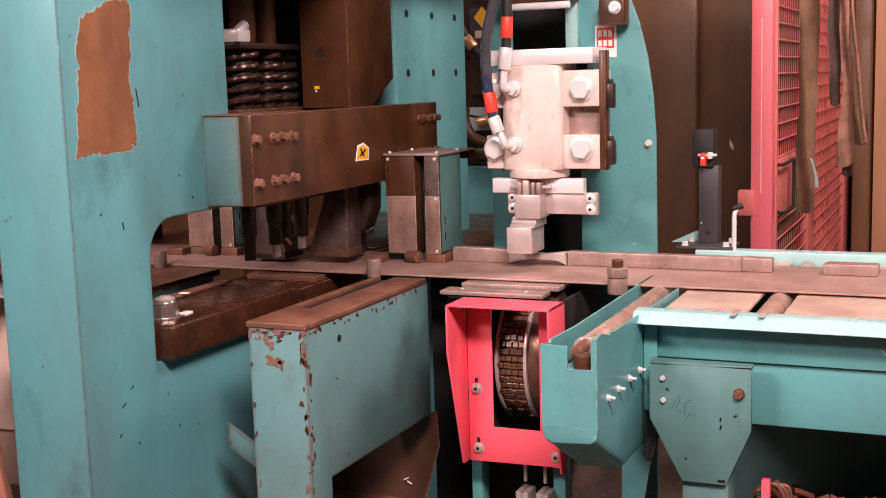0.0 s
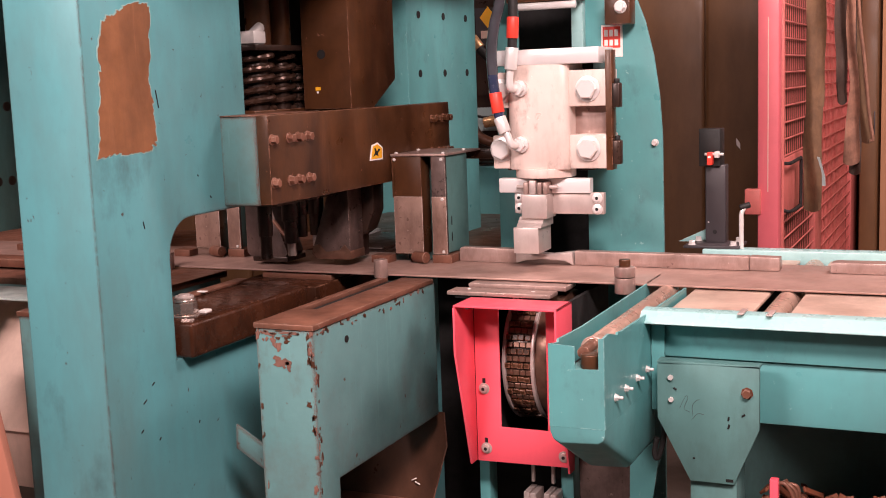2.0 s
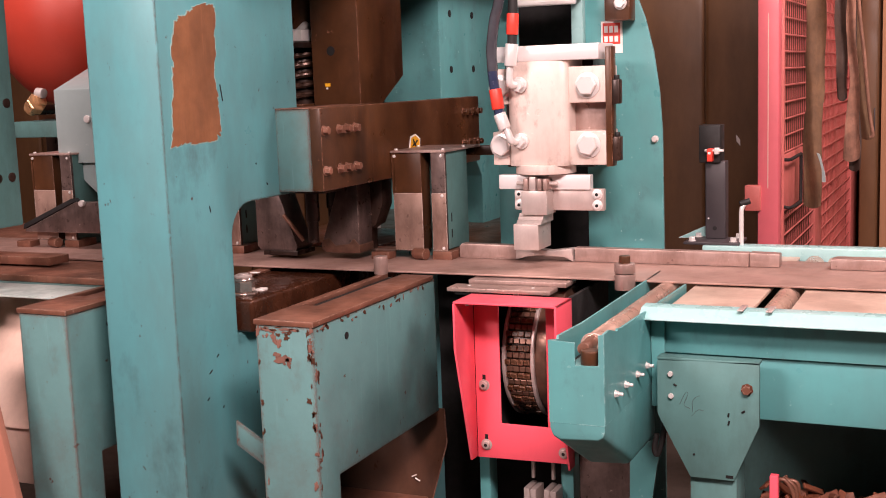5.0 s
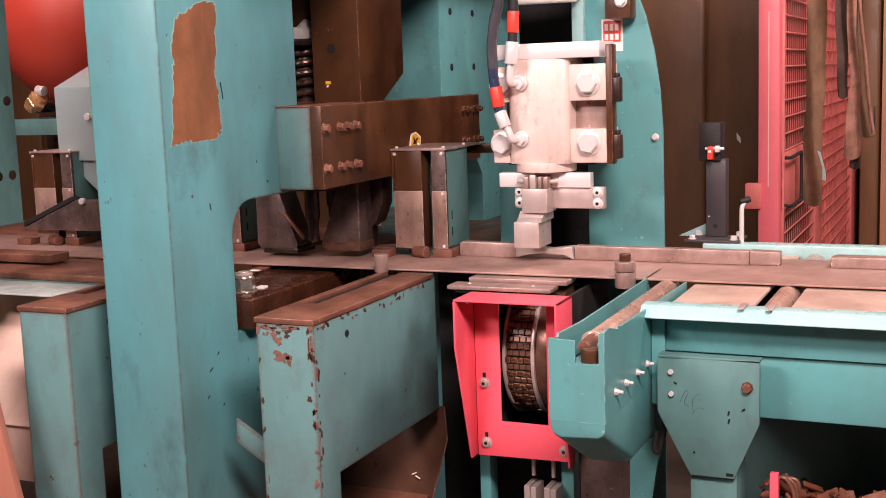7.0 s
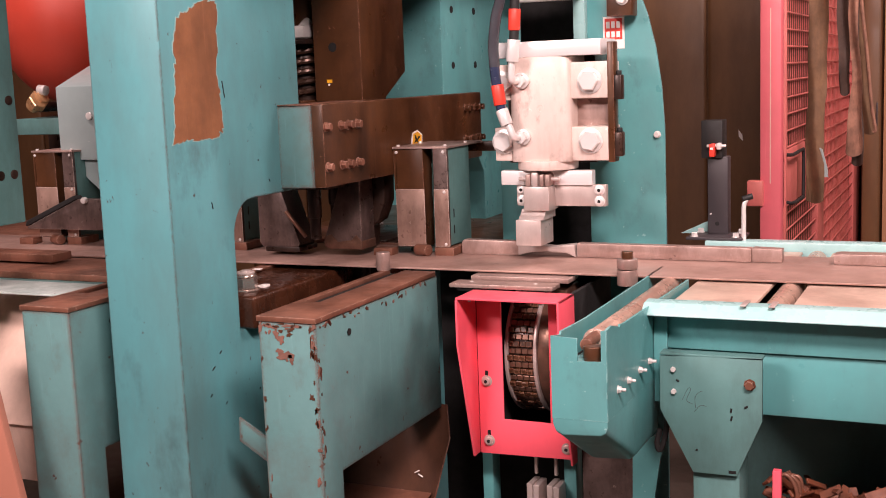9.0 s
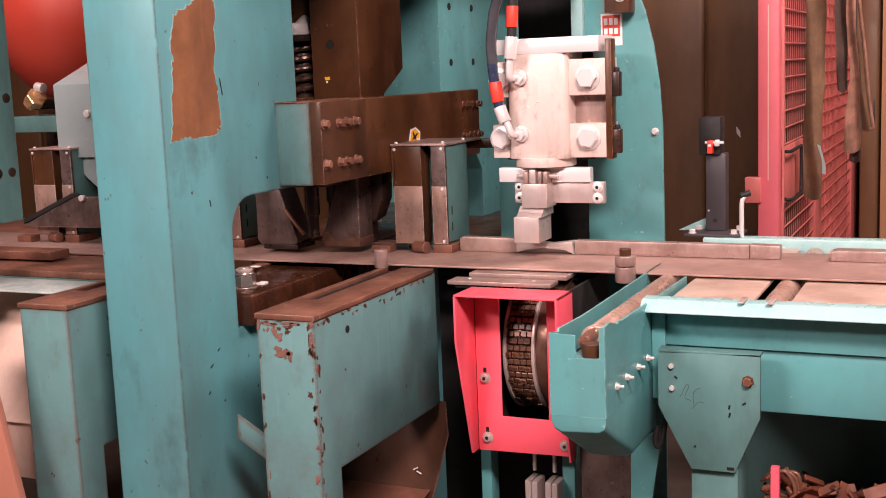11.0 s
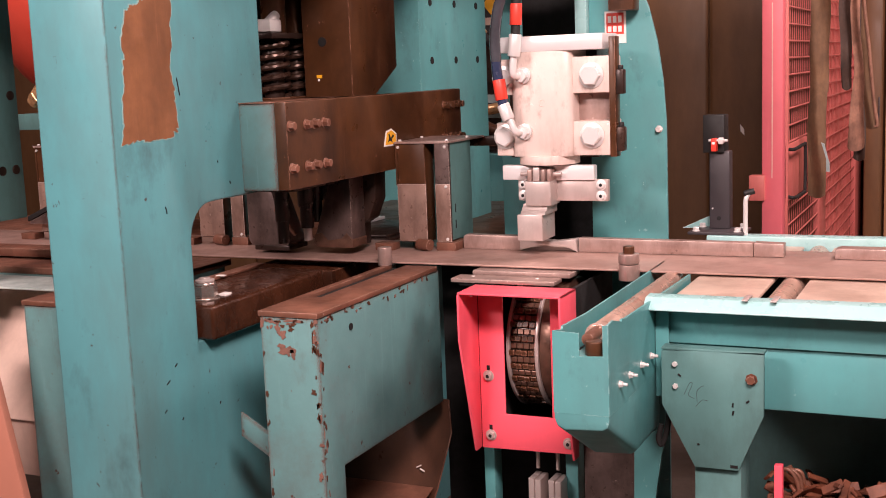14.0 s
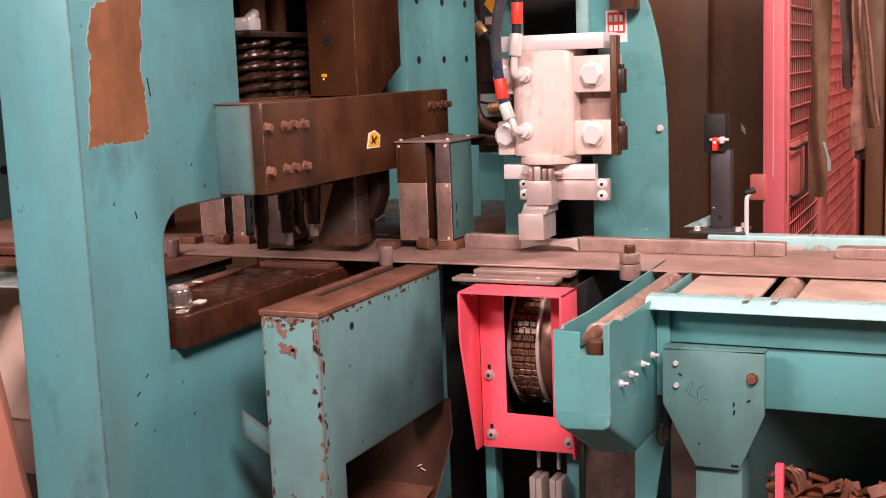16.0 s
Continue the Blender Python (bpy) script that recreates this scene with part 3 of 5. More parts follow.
# ---- strip hold-down posts: two brown plates, a gap and a teal side ----
def hold_down(dx, dy):
    def box(x0, x1, y0, y1, z0, z1, bevel=0.003):
        return block(x0 + dx, x1 + dx, y0 + dy, y1 + dy, z0, z1, bevel)

    p = thing("hold_down_post", (-1.41 + dx, 3.01 + dy, 0.95), "hold-down post of two brown steel plates with a teal side cover", "post", "hold-down posts")
    part("left_plate", [box(-1.498, -1.411, 2.9605, 3.018, 0.972, 1.2475), box(-1.503, -1.49, 2.9605, 3.01, 1.130, 1.2475)], oily, p, "brown steel plate")
    part("plate_wear", box(-1.4985, -1.4105, 2.9597, 2.962, 0.975, 1.135, 0.0006), post_steel, p, "rubbed lower half of the plate")
    part("right_plate", box(-1.381, -1.338, 2.9605, 2.972, 0.974, 1.2475, 0.002), rubbed, p, "brown steel plate")
    part("right_wear", box(-1.3815, -1.3375, 2.9597, 2.962, 0.975, 1.135, 0.0006), post_steel, p, "rubbed lower half of the plate")
    part("core", box(-1.49, -1.347, 3.023, 3.123, 0.9505, 1.2455, 0.002), teal_grey, p)
    part("side_cover", box(-1.346, -1.3395, 2.973, 3.118, 0.977, 1.2475, 0.002), teal_grey, p, "teal painted side cover")
    top = part("top_plate", box(-1.503, -1.334, 2.956, 3.209, 1.2475, 1.2535, 0.001), guide_steel, p)
    for x, y in ((-1.49, 2.97), (-1.347, 2.97), (-1.347, 3.113), (-1.49, 3.113)):
        part("screw", rod((x + dx, y + dy, 1.2535), (x + dx, y + dy, 1.2585), 0.005, n=12, bevel=0.001), zinc, top)
    for x, z in ((-1.492, 1.238), (-1.349, 1.238), (-1.349, 1.128), (-1.349, 0.982)):
        part("screw", rod((x + dx, 2.957 + dy, z), (x + dx, 2.961 + dy, z), 0.0045, n=12, bevel=0.001), zinc, p)
    for z in (1.02, 1.065):
        part("side_slot", box(-1.3396, -1.339, 2.995, 3.001, z - 0.012, z + 0.012, 0), void, p)
    part("knob", rod((-1.437 + dx, 2.956 + dy, 0.9665), (-1.395 + dx, 2.942 + dy, 0.9665), 0.016), cap_steel, p, "round brown steel stop")
    part("foot", box(-1.382, -1.325, 2.955, 3.04, 0.9502, 0.9735, 0.001), cap_steel, p, "worn steel foot")
    part("arm", box(-1.43, -1.24, 3.211, 3.24, 1.222, 1.25, 0.002), oily, p)
    part("shim", box(-1.562, -1.505, 2.93, 2.975, 0.9502, 0.971, 0.002), cap_steel, p)


hold_down(0, 0)
hold_down(-0.674, -0.01)
hold_down(-1.313, 0.0)

# ---- back guide bar on the strip ----
bar = thing("guide_bar", (-0.9, 3.02, 0.95), "long worn steel back guide bar with a notch rubbed bright", "guide bar")
part("bar_left", prism([(-1.32, 0.9505), (-1.32, 0.985), (-1.312, 0.991), (-1.15, 0.989), (-1.15, 0.9505)], "y", 3.0, 3.03, 0.002), guide_steel, bar)
part("bar_notch", prism([(-1.149, 0.952), (-1.149, 0.986), (-1.05, 0.978), (-0.99, 0.986), (-0.985, 0.9505), (-1.01, 0.962), (-1.07, 0.965), (-1.12, 0.960)], "y", 2.992, 3.028, 0.002), bright, bar, "bright rubbed notched piece")
part("bar_right", prism([(-0.984, 0.9505), (-0.984, 0.988), (-0.525, 0.986), (-0.525, 0.9505)], "y", 3.0, 3.03, 0.002), guide_steel, bar)
part("bar_end", prism([(-0.5245, 0.9505), (-0.5245, 0.986), (-0.45, 0.984), (-0.45, 0.9505)], "y", 3.004, 3.04, 0.002), guide_steel, bar)
solo("stop_block", prism([(-0.328, 0.9505), (-0.328, 0.974), (-0.315, 0.977), (-0.20, 0.977), (-0.20, 0.9505)], "y", 3.0, 3.05, 0.002), guide_steel, "worn steel stop block lying on the strip", "stop block")


# ---- the second press: plate frame with hydraulic cylinder and shear tool ----
frame2 = thing("cylinder_frame", (-1.0, 3.3, 0), "tall teal plate frame with a curved edge and a vertical slot", "machine frame")


def cylinder_frame():
    y0, y1 = 3.2, 3.214
    right = [(-1.006, 0.0), (-1.006, 2.1), (-0.94, 2.1), (-0.90, 1.78), (-0.86, 1.652), (-0.837, 1.591), (-0.815, 1.50), (-0.80, 1.393), (-0.793, 1.285), (-0.791, 0.97), (-0.791, 0.0)]
    part("right_plate", prism(right[::-1], "y", y0, y1, 0.002), teal_clean, frame2)
    # The slot edge's lit look is in its lighter colour.
    part("slot_edge", block(-1.040, -1.0065, 3.18, 3.26, 1.3, 2.1, 0.003), teal_lit, frame2, "teal slot edge, colour brightened as lit")
    part("left_plate", block(-1.275, -1.206, y0, y1, 0.94, 2.1, 0.002), teal_clean, frame2)
    # Black sheet set behind the slot in place of deep shade.
    part("slot_shade", block(-1.33, -0.985, 3.45, 3.46, 0.0, 2.1, 0.002), void, frame2)
    part("edge_bolt", hexagon((-0.812, 3.2, 1.264), (0, -1, 0), 0.008, 0.012), zinc, frame2, "bright hexagon bolt")
    s = part("maker_sign", block(-0.960, -0.900, 3.1985, 3.2, 1.50, 1.587, 0), paper, frame2, "white sticker with red panel and white bars")
    part("sign_panel", block(-0.955, -0.906, 3.1978, 3.199, 1.525, 1.582, 0), red_film, s, "red panel")
    for i, (w, h) in enumerate(((0.010, 0.018), (0.010, 0.018), (0.010, 0.018))):
        part("sign_bar", [block(-0.951 + i * 0.0145, -0.951 + i * 0.0145 + w, 3.1972, 3.198, 1.556, 1.556 + h, 0), block(-0.951 + i * 0.0145, -0.951 + i * 0.0145 + w, 3.1972, 3.198, 1.531, 1.547, 0)], paper, s)


cylinder_frame()

cyl = thing("hydraulic_cylinder", (-1.03, 2.95, 1.2), "pale steel hydraulic cylinder block with hexagon bolts and hose elbows", "hydraulic cylinder")


def hydraulic_cylinder():
    yf = 2.93
    o = [(-1.055 + 0.085 * math.copysign(abs(math.cos(radians(a))) ** 0.55, math.cos(radians(a))), yf + 0.03 - 0.034 * math.sin(radians(a)) ** 0.55) for a in range(176, 3, -8)] + [(-0.97, yf + 0.13), (-1.14, yf + 0.13)]
    part("cylinder_body", [prism(o, "z", 1.212, 1.485, 0.002)], cast, cyl, "pale machined cylinder body")
    for x0, x1 in ((-1.186, -1.139), (-0.972, -0.874)):
        for z0, z1 in ((1.214, 1.302), (1.374, 1.467)):
            part("flange", block(x0, x1, yf + 0.012, yf + 0.12, z0, z1, 0.003), cast, cyl)
    part("flange_web", block(-0.972, -0.88, yf + 0.06, yf + 0.12, 1.302, 1.374, 0.001), guide_steel, cyl, "brown machined recess")
    part("collar", rod((-1.055, yf + 0.06, 1.19), (-1.055, yf + 0.06, 1.214), 0.08, n=40), cast, cyl)
    part("top_plate", block(-1.188, -0.886, yf - 0.005, yf + 0.13, 1.484, 1.524, 0.002), polished, cyl, "polished steel top plate")
    part("back_plate", block(-0.874, -0.857, yf + 0.01, yf + 0.05, 1.21, 1.515, 0.002), oily, cyl, "dark steel back plate")
    part("back_block", block(-1.19, -0.94, yf + 0.125, 3.198, 1.20, 1.50, 0.002), oily_dark, cyl)
    for x in (-1.16, -0.921):
        for z in (1.265, 1.418):
            part("bolt", hexagon((x, yf + 0.012, z), (0, -1, 0), 0.0265, 0.018, spin=x + z), zinc, cyl, "large zinc hexagon bolt")
    for z in (1.255, 1.40):
        cl = part("side_clamp", block(-0.8575, -0.838, yf + 0.012, yf + 0.042, z - 0.031, z + 0.031, 0.003), oily_dark, cyl, "dark steel side clamp")
        part("clamp_screw", rod((-0.848, yf + 0.027, z + 0.03), (-0.848, yf + 0.027, z + 0.042), 0.007, n=14), black, cl)
    part("upper_bracket", block(-0.93, -0.86, 3.13, 3.19, 1.585, 1.66, 0.004), oily, cyl)
    part("bracket_bolt", hexagon((-0.885, 3.13, 1.63), (0, -1, 0), 0.014, 0.014), zinc, cyl)
    part("upper_rod", rod((-1.17, 3.1, 1.643), (-1.0, 3.1, 1.643), 0.010), zinc, cyl, "bright round bar")
    part("upper_beam", block(-1.20, -1.0, 3.1, 3.19, 1.655, 1.75, 0.004), oily, cyl)
    for z, top in ((1.424, True), (1.278, False)):
        ad = part("hose_adapter", [rod((-1.10, yf + 0.004, z), (-1.10, yf - 0.012, z), 0.0215), *hexagon((-1.103, yf - 0.008, z), (0, -1, 0), 0.0185, 0.018, False)], zinc, cyl, "zinc hose adapter")
        e = [(-1.105, yf - 0.02, z), (-1.112, yf - 0.042, z + 0.003), (-1.122 if not top else -1.112, yf - 0.045, z + 0.028)] + ([(-1.109, yf - 0.044, z + 0.055)] if top else [(-1.130, yf - 0.045, z + 0.040)])
        part("elbow", tube(e, 0.0095), zinc, ad)
    up = lambda dz, x: (x, yf - 0.045, dz)
    part("hose_ferrule", rod(up(1.474, -1.109), up(1.530, -1.103), 0.0165), zinc, cyl)
    part("hose_ferrule", rod(up(1.312, -1.128), up(1.352, -1.143), 0.0165), zinc, cyl)
    h1 = part("pressure_hose", tube([up(1.528, -1.103), up(1.60, -1.099), up(1.68, -1.099), up(1.9, -1.11)], 0.0125), black, cyl, "black hydraulic hose")
    part("red_sleeve", rod(up(1.553, -1.1015), up(1.607, -1.0985), 0.0155), red_film, h1, "red tag sleeve")
    h2 = part("return_hose", tube([up(1.350, -1.142), up(1.39, -1.150), up(1.45, -1.158), up(1.52, -1.160), up(1.59, -1.150), up(1.66, -1.132), up(1.9, -1.10)], 0.0135), hose_blue, cyl, "blue hydraulic hose, upper part greyed for its sheen")
    # Grey stretch put into the colour for the sheen on the upper hose.
    part("sheen_sleeve", tube([up(1.462, -1.1585), up(1.52, -1.160), up(1.59, -1.150), up(1.66, -1.132), up(1.9, -1.10)], 0.0142), grey_sheen, h2, "grey stretch standing for the sheen on the hose")
    part("red_sleeve", rod(up(1.364, -1.1455), up(1.416, -1.153), 0.0165), red_film, h2, "red tag sleeve")
    part("stamp", [tube([(-1.05 + 0.009 * math.cos(k * 0.7), yf - 0.004, 1.352 + 0.009 * math.sin(k * 0.7)) for k in range(8)], 0.0013, 6, 0), tube([(-1.055, yf - 0.004, 1.346), (-1.048, yf - 0.004, 1.356)], 0.0012, 6, 0)], cast, cyl)


hydraulic_cylinder()

tool = thing("shear_tool", (-1.05, 2.95, 0.99), "bright steel shear tool hung on a pinned bracket", "shear tool")
part("bracket_plate", block(-1.178, -0.923, 2.955, 2.985, 1.148, 1.187, 0.003), polished, tool, "bright bracket plate")
low = part("screw_plate", block(-1.138, -0.889, 2.965, 2.985, 1.092, 1.149, 0.003), bright, tool, "steel screw plate")
for x in (-1.123, -0.907):
    for z in (1.106, 1.135):
        a, b = socket((x, 2.965, z), (0, -1, 0), 0.0095, 0.008)
        s = part("cap_screw", a, zinc, low)
        part("socket", b, void, s)
part("shank", [block(-1.098, -1.028, 2.91, 2.985, 1.085, 1.148, 0.002)], bright, tool)
for x in (-1.095, -1.056, -1.040):
    part("clevis", block(x, x + (0.014 if x < -1.08 else 0.012), 2.915, 2.97, 1.148, 1.180, 0.004), guide_steel, tool)
part("lug", block(-1.078, -1.060, 2.915, 2.97, 1.148, 1.185, 0.003), bright, tool)
part("pin", rod((-1.120, 2.938, 1.166), (-1.005, 2.938, 1.166), 0.0055, n=14), bright, tool)
part("blade", [block(-1.117, -1.047, 2.895, 2.995, 0.9935, 1.062, 0.002), prism([(2.895, 1.0622), (2.903, 1.072), (2.909, 1.0725), (2.912, 1.08), (2.918, 1.081), (2.92, 1.088), (2.995, 1.088), (2.995, 1.0622)], "x", -1.108, -1.040, 0.0006)], bright, tool, "machined steel blade")
part("ram_rod", rod((-1.055, 2.99, 1.18), (-1.055, 2.99, 1.2), 0.04), bright, tool)

# ---- machinery between the two presses ----
back = thing("control_panel", (-1.6, 4.3, 0), "dark control panel with warning stickers behind the presses", "control panel")
part("panel_body", block(-2.3, -1.35, 4.3, 4.4, 1.12, 2.2, 0.004), oily_dark, back)
part("teal_skirt", block(-2.3, -1.35, 4.28, 4.4, 0.0, 1.115, 0.004), teal_clean, back, "teal painted skirt")
st = part("sticker_plate", block(-1.791, -1.662, 4.297, 4.300, 1.390, 1.724, 0), charcoal, back, "dark plate of warning stickers")
part("warning_diamond", prism([(-1.771, 1.687), (-1.737, 1.728), (-1.705, 1.688), (-1.739, 1.647)], "y", 4.292, 4.294, 0), yellow, st, "yellow warning diamond")
part("white_label", block(-1.768, -1.707, 4.293, 4.296, 1.608, 1.637, 0), sheet_pale, st, "")
part("lower_label", block(-1.791, -1.718, 4.293, 4.296, 1.390, 1.578, 0), oily_dark, st, "")
part("junction_box", block(-1.798, -1.673, 4.270, 4.273, 1.255, 1.344, 0), grey_white, back, "grey junction box")


def hose(pts, r, m, label):
    return part("hose", tube(pts, r), m, back, label)


hose([(-1.780, 4.200, 1.349), (-1.781, 4.200, 1.295), (-1.759, 4.200, 1.247), (-1.718, 4.200, 1.219), (-1.649, 4.200, 1.201)], 0.02, chute_m, "brown rubber hose bent in a loop")
hose([(-1.787, 4.200, 1.647), (-1.754, 4.200, 1.586), (-1.709, 4.200, 1.538), (-1.653, 4.200, 1.484)], 0.017, black, "black rubber hose with a brass end")
hose([(-1.794, 4.220, 1.320), (-1.735, 4.220, 1.309), (-1.677, 4.220, 1.312)], 0.005, black, "thin black cable between fittings")
part("hose_end", rod((-1.767, 4.200, 1.608), (-1.736, 4.200, 1.569), 0.021), brass, back, "brass hose end fitting")
part("hose_end", [rod((-1.725, 4.200, 1.288), (-1.679, 4.200, 1.296), 0.02)], brass, back, "brass pipe fitting")
part("pipe", [rod((-1.9, 4.2, 1.16), (-1.3, 4.2, 1.16), 0.022), rod((-1.8, 4.2, 1.16), (-1.8, 4.3, 1.16), 0.015)], oily_dark, back, "dark steel pipe")
solo("table_plate", block(-2.2, -1.3, 3.14, 4.28, 0.90, 0.93, 0.004), oily, "brown oily steel table plate behind the strip", "plate")
part("leg", block(-2.1, -2.0, 3.3, 4.0, 0, 0.9, 0.003), oily_dark, bpy.data.objects["table_plate"])
for x0, x1, y0, y1, z0 in ((-1.95, -1.66, 3.2, 3.585, 0.9305), (-1.94, -1.68, 3.23, 3.59, 0.9385)):
    solo("steel_plate", block(x0, x1, y0, y1, z0, z0 + 0.0075, 0.002), oily_dark, "dark oily steel plate lying on the table plate", "plate", "plates behind the strip")
solo("loose_sheet", block(-1.99, -1.875, 3.46, 3.60, 0.9465, 0.957, 0.002), polished, "bright loose sheet lying on stacked plates", "sheet")

# ---- red guard bracket with the chain wheel ----
guard = thing("wheel_guard", (-1.0, 2.62, 0.5), "bright red sheet-metal guard round a chain wheel", "guard")


def wheel_guard():
    yb = 2.60
    # back plate with the window, left open for the wheel
    part("back_plate", [prism([(-1.112, 0.925), (-1.112, 0.520), (-0.868, 0.525), (-0.868, 0.6105), (-1.048, 0.6105), (-1.048, 0.925)], "y", yb, yb + 0.005, 0.001),
                        block(-0.928, -0.868, yb, yb + 0.005, 0.611, 0.925, 0.001)], pink, guard, "red painted back plate")
    part("left_flange", prism([(2.487, 0.925), (yb, 0.925), (yb, 0.522), (2.565, 0.522), (2.487, 0.815)], "x", -1.118, -1.1125, 0.001), pink, guard, "red painted side flange")
    part("right_flange", prism([(2.487, 0.93), (yb, 0.93), (yb, 0.522), (2.565, 0.522), (2.487, 0.815)], "x", -0.8675, -0.862, 0.001), pink, guard, "red painted side flange")
    part("top_lip", block(-1.118, -0.862, 2.49, yb, 0.9255, 0.930, 0.001), pink, guard)
    for x, z in ((-1.090, 0.704), (-1.088, 0.554), (-0.888, 0.551)):
        a, b = socket((x, yb, z), (0, -1, 0), 0.0095, 0.009)
        s = part("cap_screw", a, bright, guard, "zinc cap screw")
        part("socket", b, void, s)
        if x < -1:
            part("slot", block(x - 0.004, x + 0.004, yb - 0.0012, yb, z + 0.010, z + 0.026, 0), void, guard)
    # Near-black walls painted for the darkness inside the guard.
    part("shade_box", [block(-1.10, -0.88, 2.95, 2.96, 0.55, 0.92, 0), block(-1.10, -1.09, yb + 0.006, 2.95, 0.55, 0.92, 0), block(-0.89, -0.88, yb + 0.006, 2.95, 0.55, 0.92, 0), block(-1.09, -0.89, yb + 0.006, 2.95, 0.55, 0.56, 0)], void, guard)


wheel_guard()
for x in (-1.09, -0.915):
    part("lip_screw", rod((x, 2.51, 0.918), (x, 2.51, 0.9256), 0.004, n=10, bevel=0.001), bright, guard)

wheel = thing("chain_wheel", (-0.985, 2.73, 0.75), "dark toothed chain wheel with bright worn links", "chain wheel")


def chain_wheel():
    cy, cz, r = 2.802, 0.757, 0.168
    part("hub", rod((-1.048, cy, cz), (-0.978, cy, cz), r - 0.008, n=56), oily_dark, wheel)
    part("drum", rod((-0.974, cy, cz), (-0.925, cy, cz), r - 0.004, n=56, bevel=0.006), chain_m, wheel, "rubbed brown steel drum")
    for x in (-1.051, -0.977):
        part("rim", rod((x - 0.0045, cy, cz), (x + 0.0045, cy, cz), r + 0.003, n=64, bevel=0.002), bright, wheel, "rubbed bright steel rim")
    link = {}
    rows = 60
    for k in range(rows):
        for j in range(4):
            key = k % 2
            if key not in link:
                bm = block(-0.0075, 0.0075, -0.007, 0.007, -0.0066, 0.0066, 0.0012, 1)
                link[key] = finish(bm, "link", chain_m if key else oily)
            ob = new("link", link[key])
            ob.parent = wheel
            lift = 0.0045 if (k + 2 * j) % 4 == 0 else 0.001
            ob.matrix_local = Matrix.Translation(Vector((-1.0395 + 0.0165 * j + (0.003 if key else -0.002), cy, cz)) - wheel.location) @ Matrix.Rotation(2 * math.pi * k / rows, 4, "X") @ Matrix.Translation((0, -(r - 0.009 + lift), 0))
    part("axle", rod((-1.08, cy, cz), (-0.89, cy, cz), 0.02), oily_dark, wheel)


chain_wheel()

wear = thing("wear_plates", (-1.08, 2.72, 0.92), "stacked bright steel wear plates under the strip", "wear plate")
part("front_plate", block(-1.207, -0.935, 2.655, 2.715, 0.922, 0.932, 0.002), guide_steel, wear)
part("rear_plate", block(-1.175, -0.915, 2.72, 2.80, 0.930, 0.942, 0.002), guide_steel, wear)
for x in (-1.16, -0.99):
    part("pad", block(x - 0.03, x + 0.035, 2.665, 2.705, 0.9305 - 0.018, 0.922, 0.002), black, wear)
    part("rivet", rod((x, 2.69, 0.932), (x, 2.69, 0.9335), 0.005, n=12, bevel=0.0005), zinc, wear)
part("red_shim", block(-1.12, -0.99, 2.62, 2.68, 0.905, 0.9125, 0.001), pink, wear, "red painted shim")

stand = thing("guard_stand", (-1.02, 2.72, 0), "pair of teal legs carrying the guard", "stand")
for x0, x1 in ((-1.143, -1.115), (-0.925, -0.893)):
    part("leg", block(x0, x1, 2.68, 2.73, 0, 0.55, 0.002), teal_clean, stand)
# Added black sheet gives the shade between beam, guard and legs.
part("shade_sheet", block(-1.375, -0.905, 2.965, 2.985, 0, 0.93, 0.002), void, stand)
for x in (-0.990, -0.938):
    part("spring_rod", rod((x, 2.66, 0.46), (x, 2.66, 0.56), 0.005, n=12), bright, stand)
    part("spring_nut", hexagon((x, 2.66, 0.525), (0, 0, 1), 0.011, 0.012, False), zinc, stand)
    part("spring_cylinder", [block(x - 0.016, x - 0.001, 2.63, 2.69, 0.2, 0.442, 0.002), block(x + 0.001, x + 0.016, 2.63, 2.69, 0.2, 0.440, 0.002)], bright, stand, "bright twin cylinder")


# ---- roller table ----
table = thing("roller_table", (-0.2, 2.8, 0), "teal roller table with worn tan deck plates", "roller table")


def roller_table():
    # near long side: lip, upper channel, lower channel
    # Lip colour is brightened in place of light from above.
    part("lip", [prism([(2.338, 0.943), (2.338, 0.947), (2.364, 0.966), (2.40, 0.968), (2.40, 0.945), (2.37, 0.943)], "x", -0.633, 1.5, 0.002)], teal_lit, table, "teal painted lip, colour brightened for light from above")
    part("upper_channel", prism([(2.375, 0.9425), (2.397, 0.9415), (2.394, 0.8655), (2.43, 0.8655), (2.43, 0.9425)], "x", -0.620, 1.5, 0.0015), teal_clean, table)
    part("lower_channel", block(-0.600, 1.5, 2.404, 2.44, 0.733, 0.865, 0.004), teal_clean, table)
    part("rear_panel", block(-0.60, 1.5, 2.92, 2.94, 0.0, 0.86, 0.003), teal_grey, table, "dull teal rear panel under the deck")
    # Far rail takes the same brightened teal for its lit top.
    part("far_rail", block(-0.70, 1.5, 3.27, 3.33, 0.912, 0.962, 0.003), teal_lit, table, "teal far rail")
    part("far_rail_gap", block(0.0, 0.006, 3.269, 3.27, 0.915, 0.96, 0), void, table)
    for x0, x1 in ((-0.612, -0.434), (-0.358, -0.09), (-0.02, 0.31), (0.38, 0.75)):
        part("deck_plate", [block(x0, x1, 2.405, 3.26, 0.930, 0.940, 0.004)], deck, table, "tan worn steel deck plate")
    for x in (-0.396, -0.055, 0.345):
        part("roller", rod((x, 2.404, 0.918), (x, 3.26, 0.918), 0.0265, n=28, bevel=0.004), roller_m, table, "worn steel roller")
    # Black sheet put in for the dark beneath the deck.
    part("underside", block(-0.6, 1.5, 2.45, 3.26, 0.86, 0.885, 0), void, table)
    for x in (-0.428, -0.372):
        part("clip", [block(x - 0.006, x + 0.006, 2.349, 2.405, 0.9685, 0.9715, 0.001)], bright, table)


roller_table()

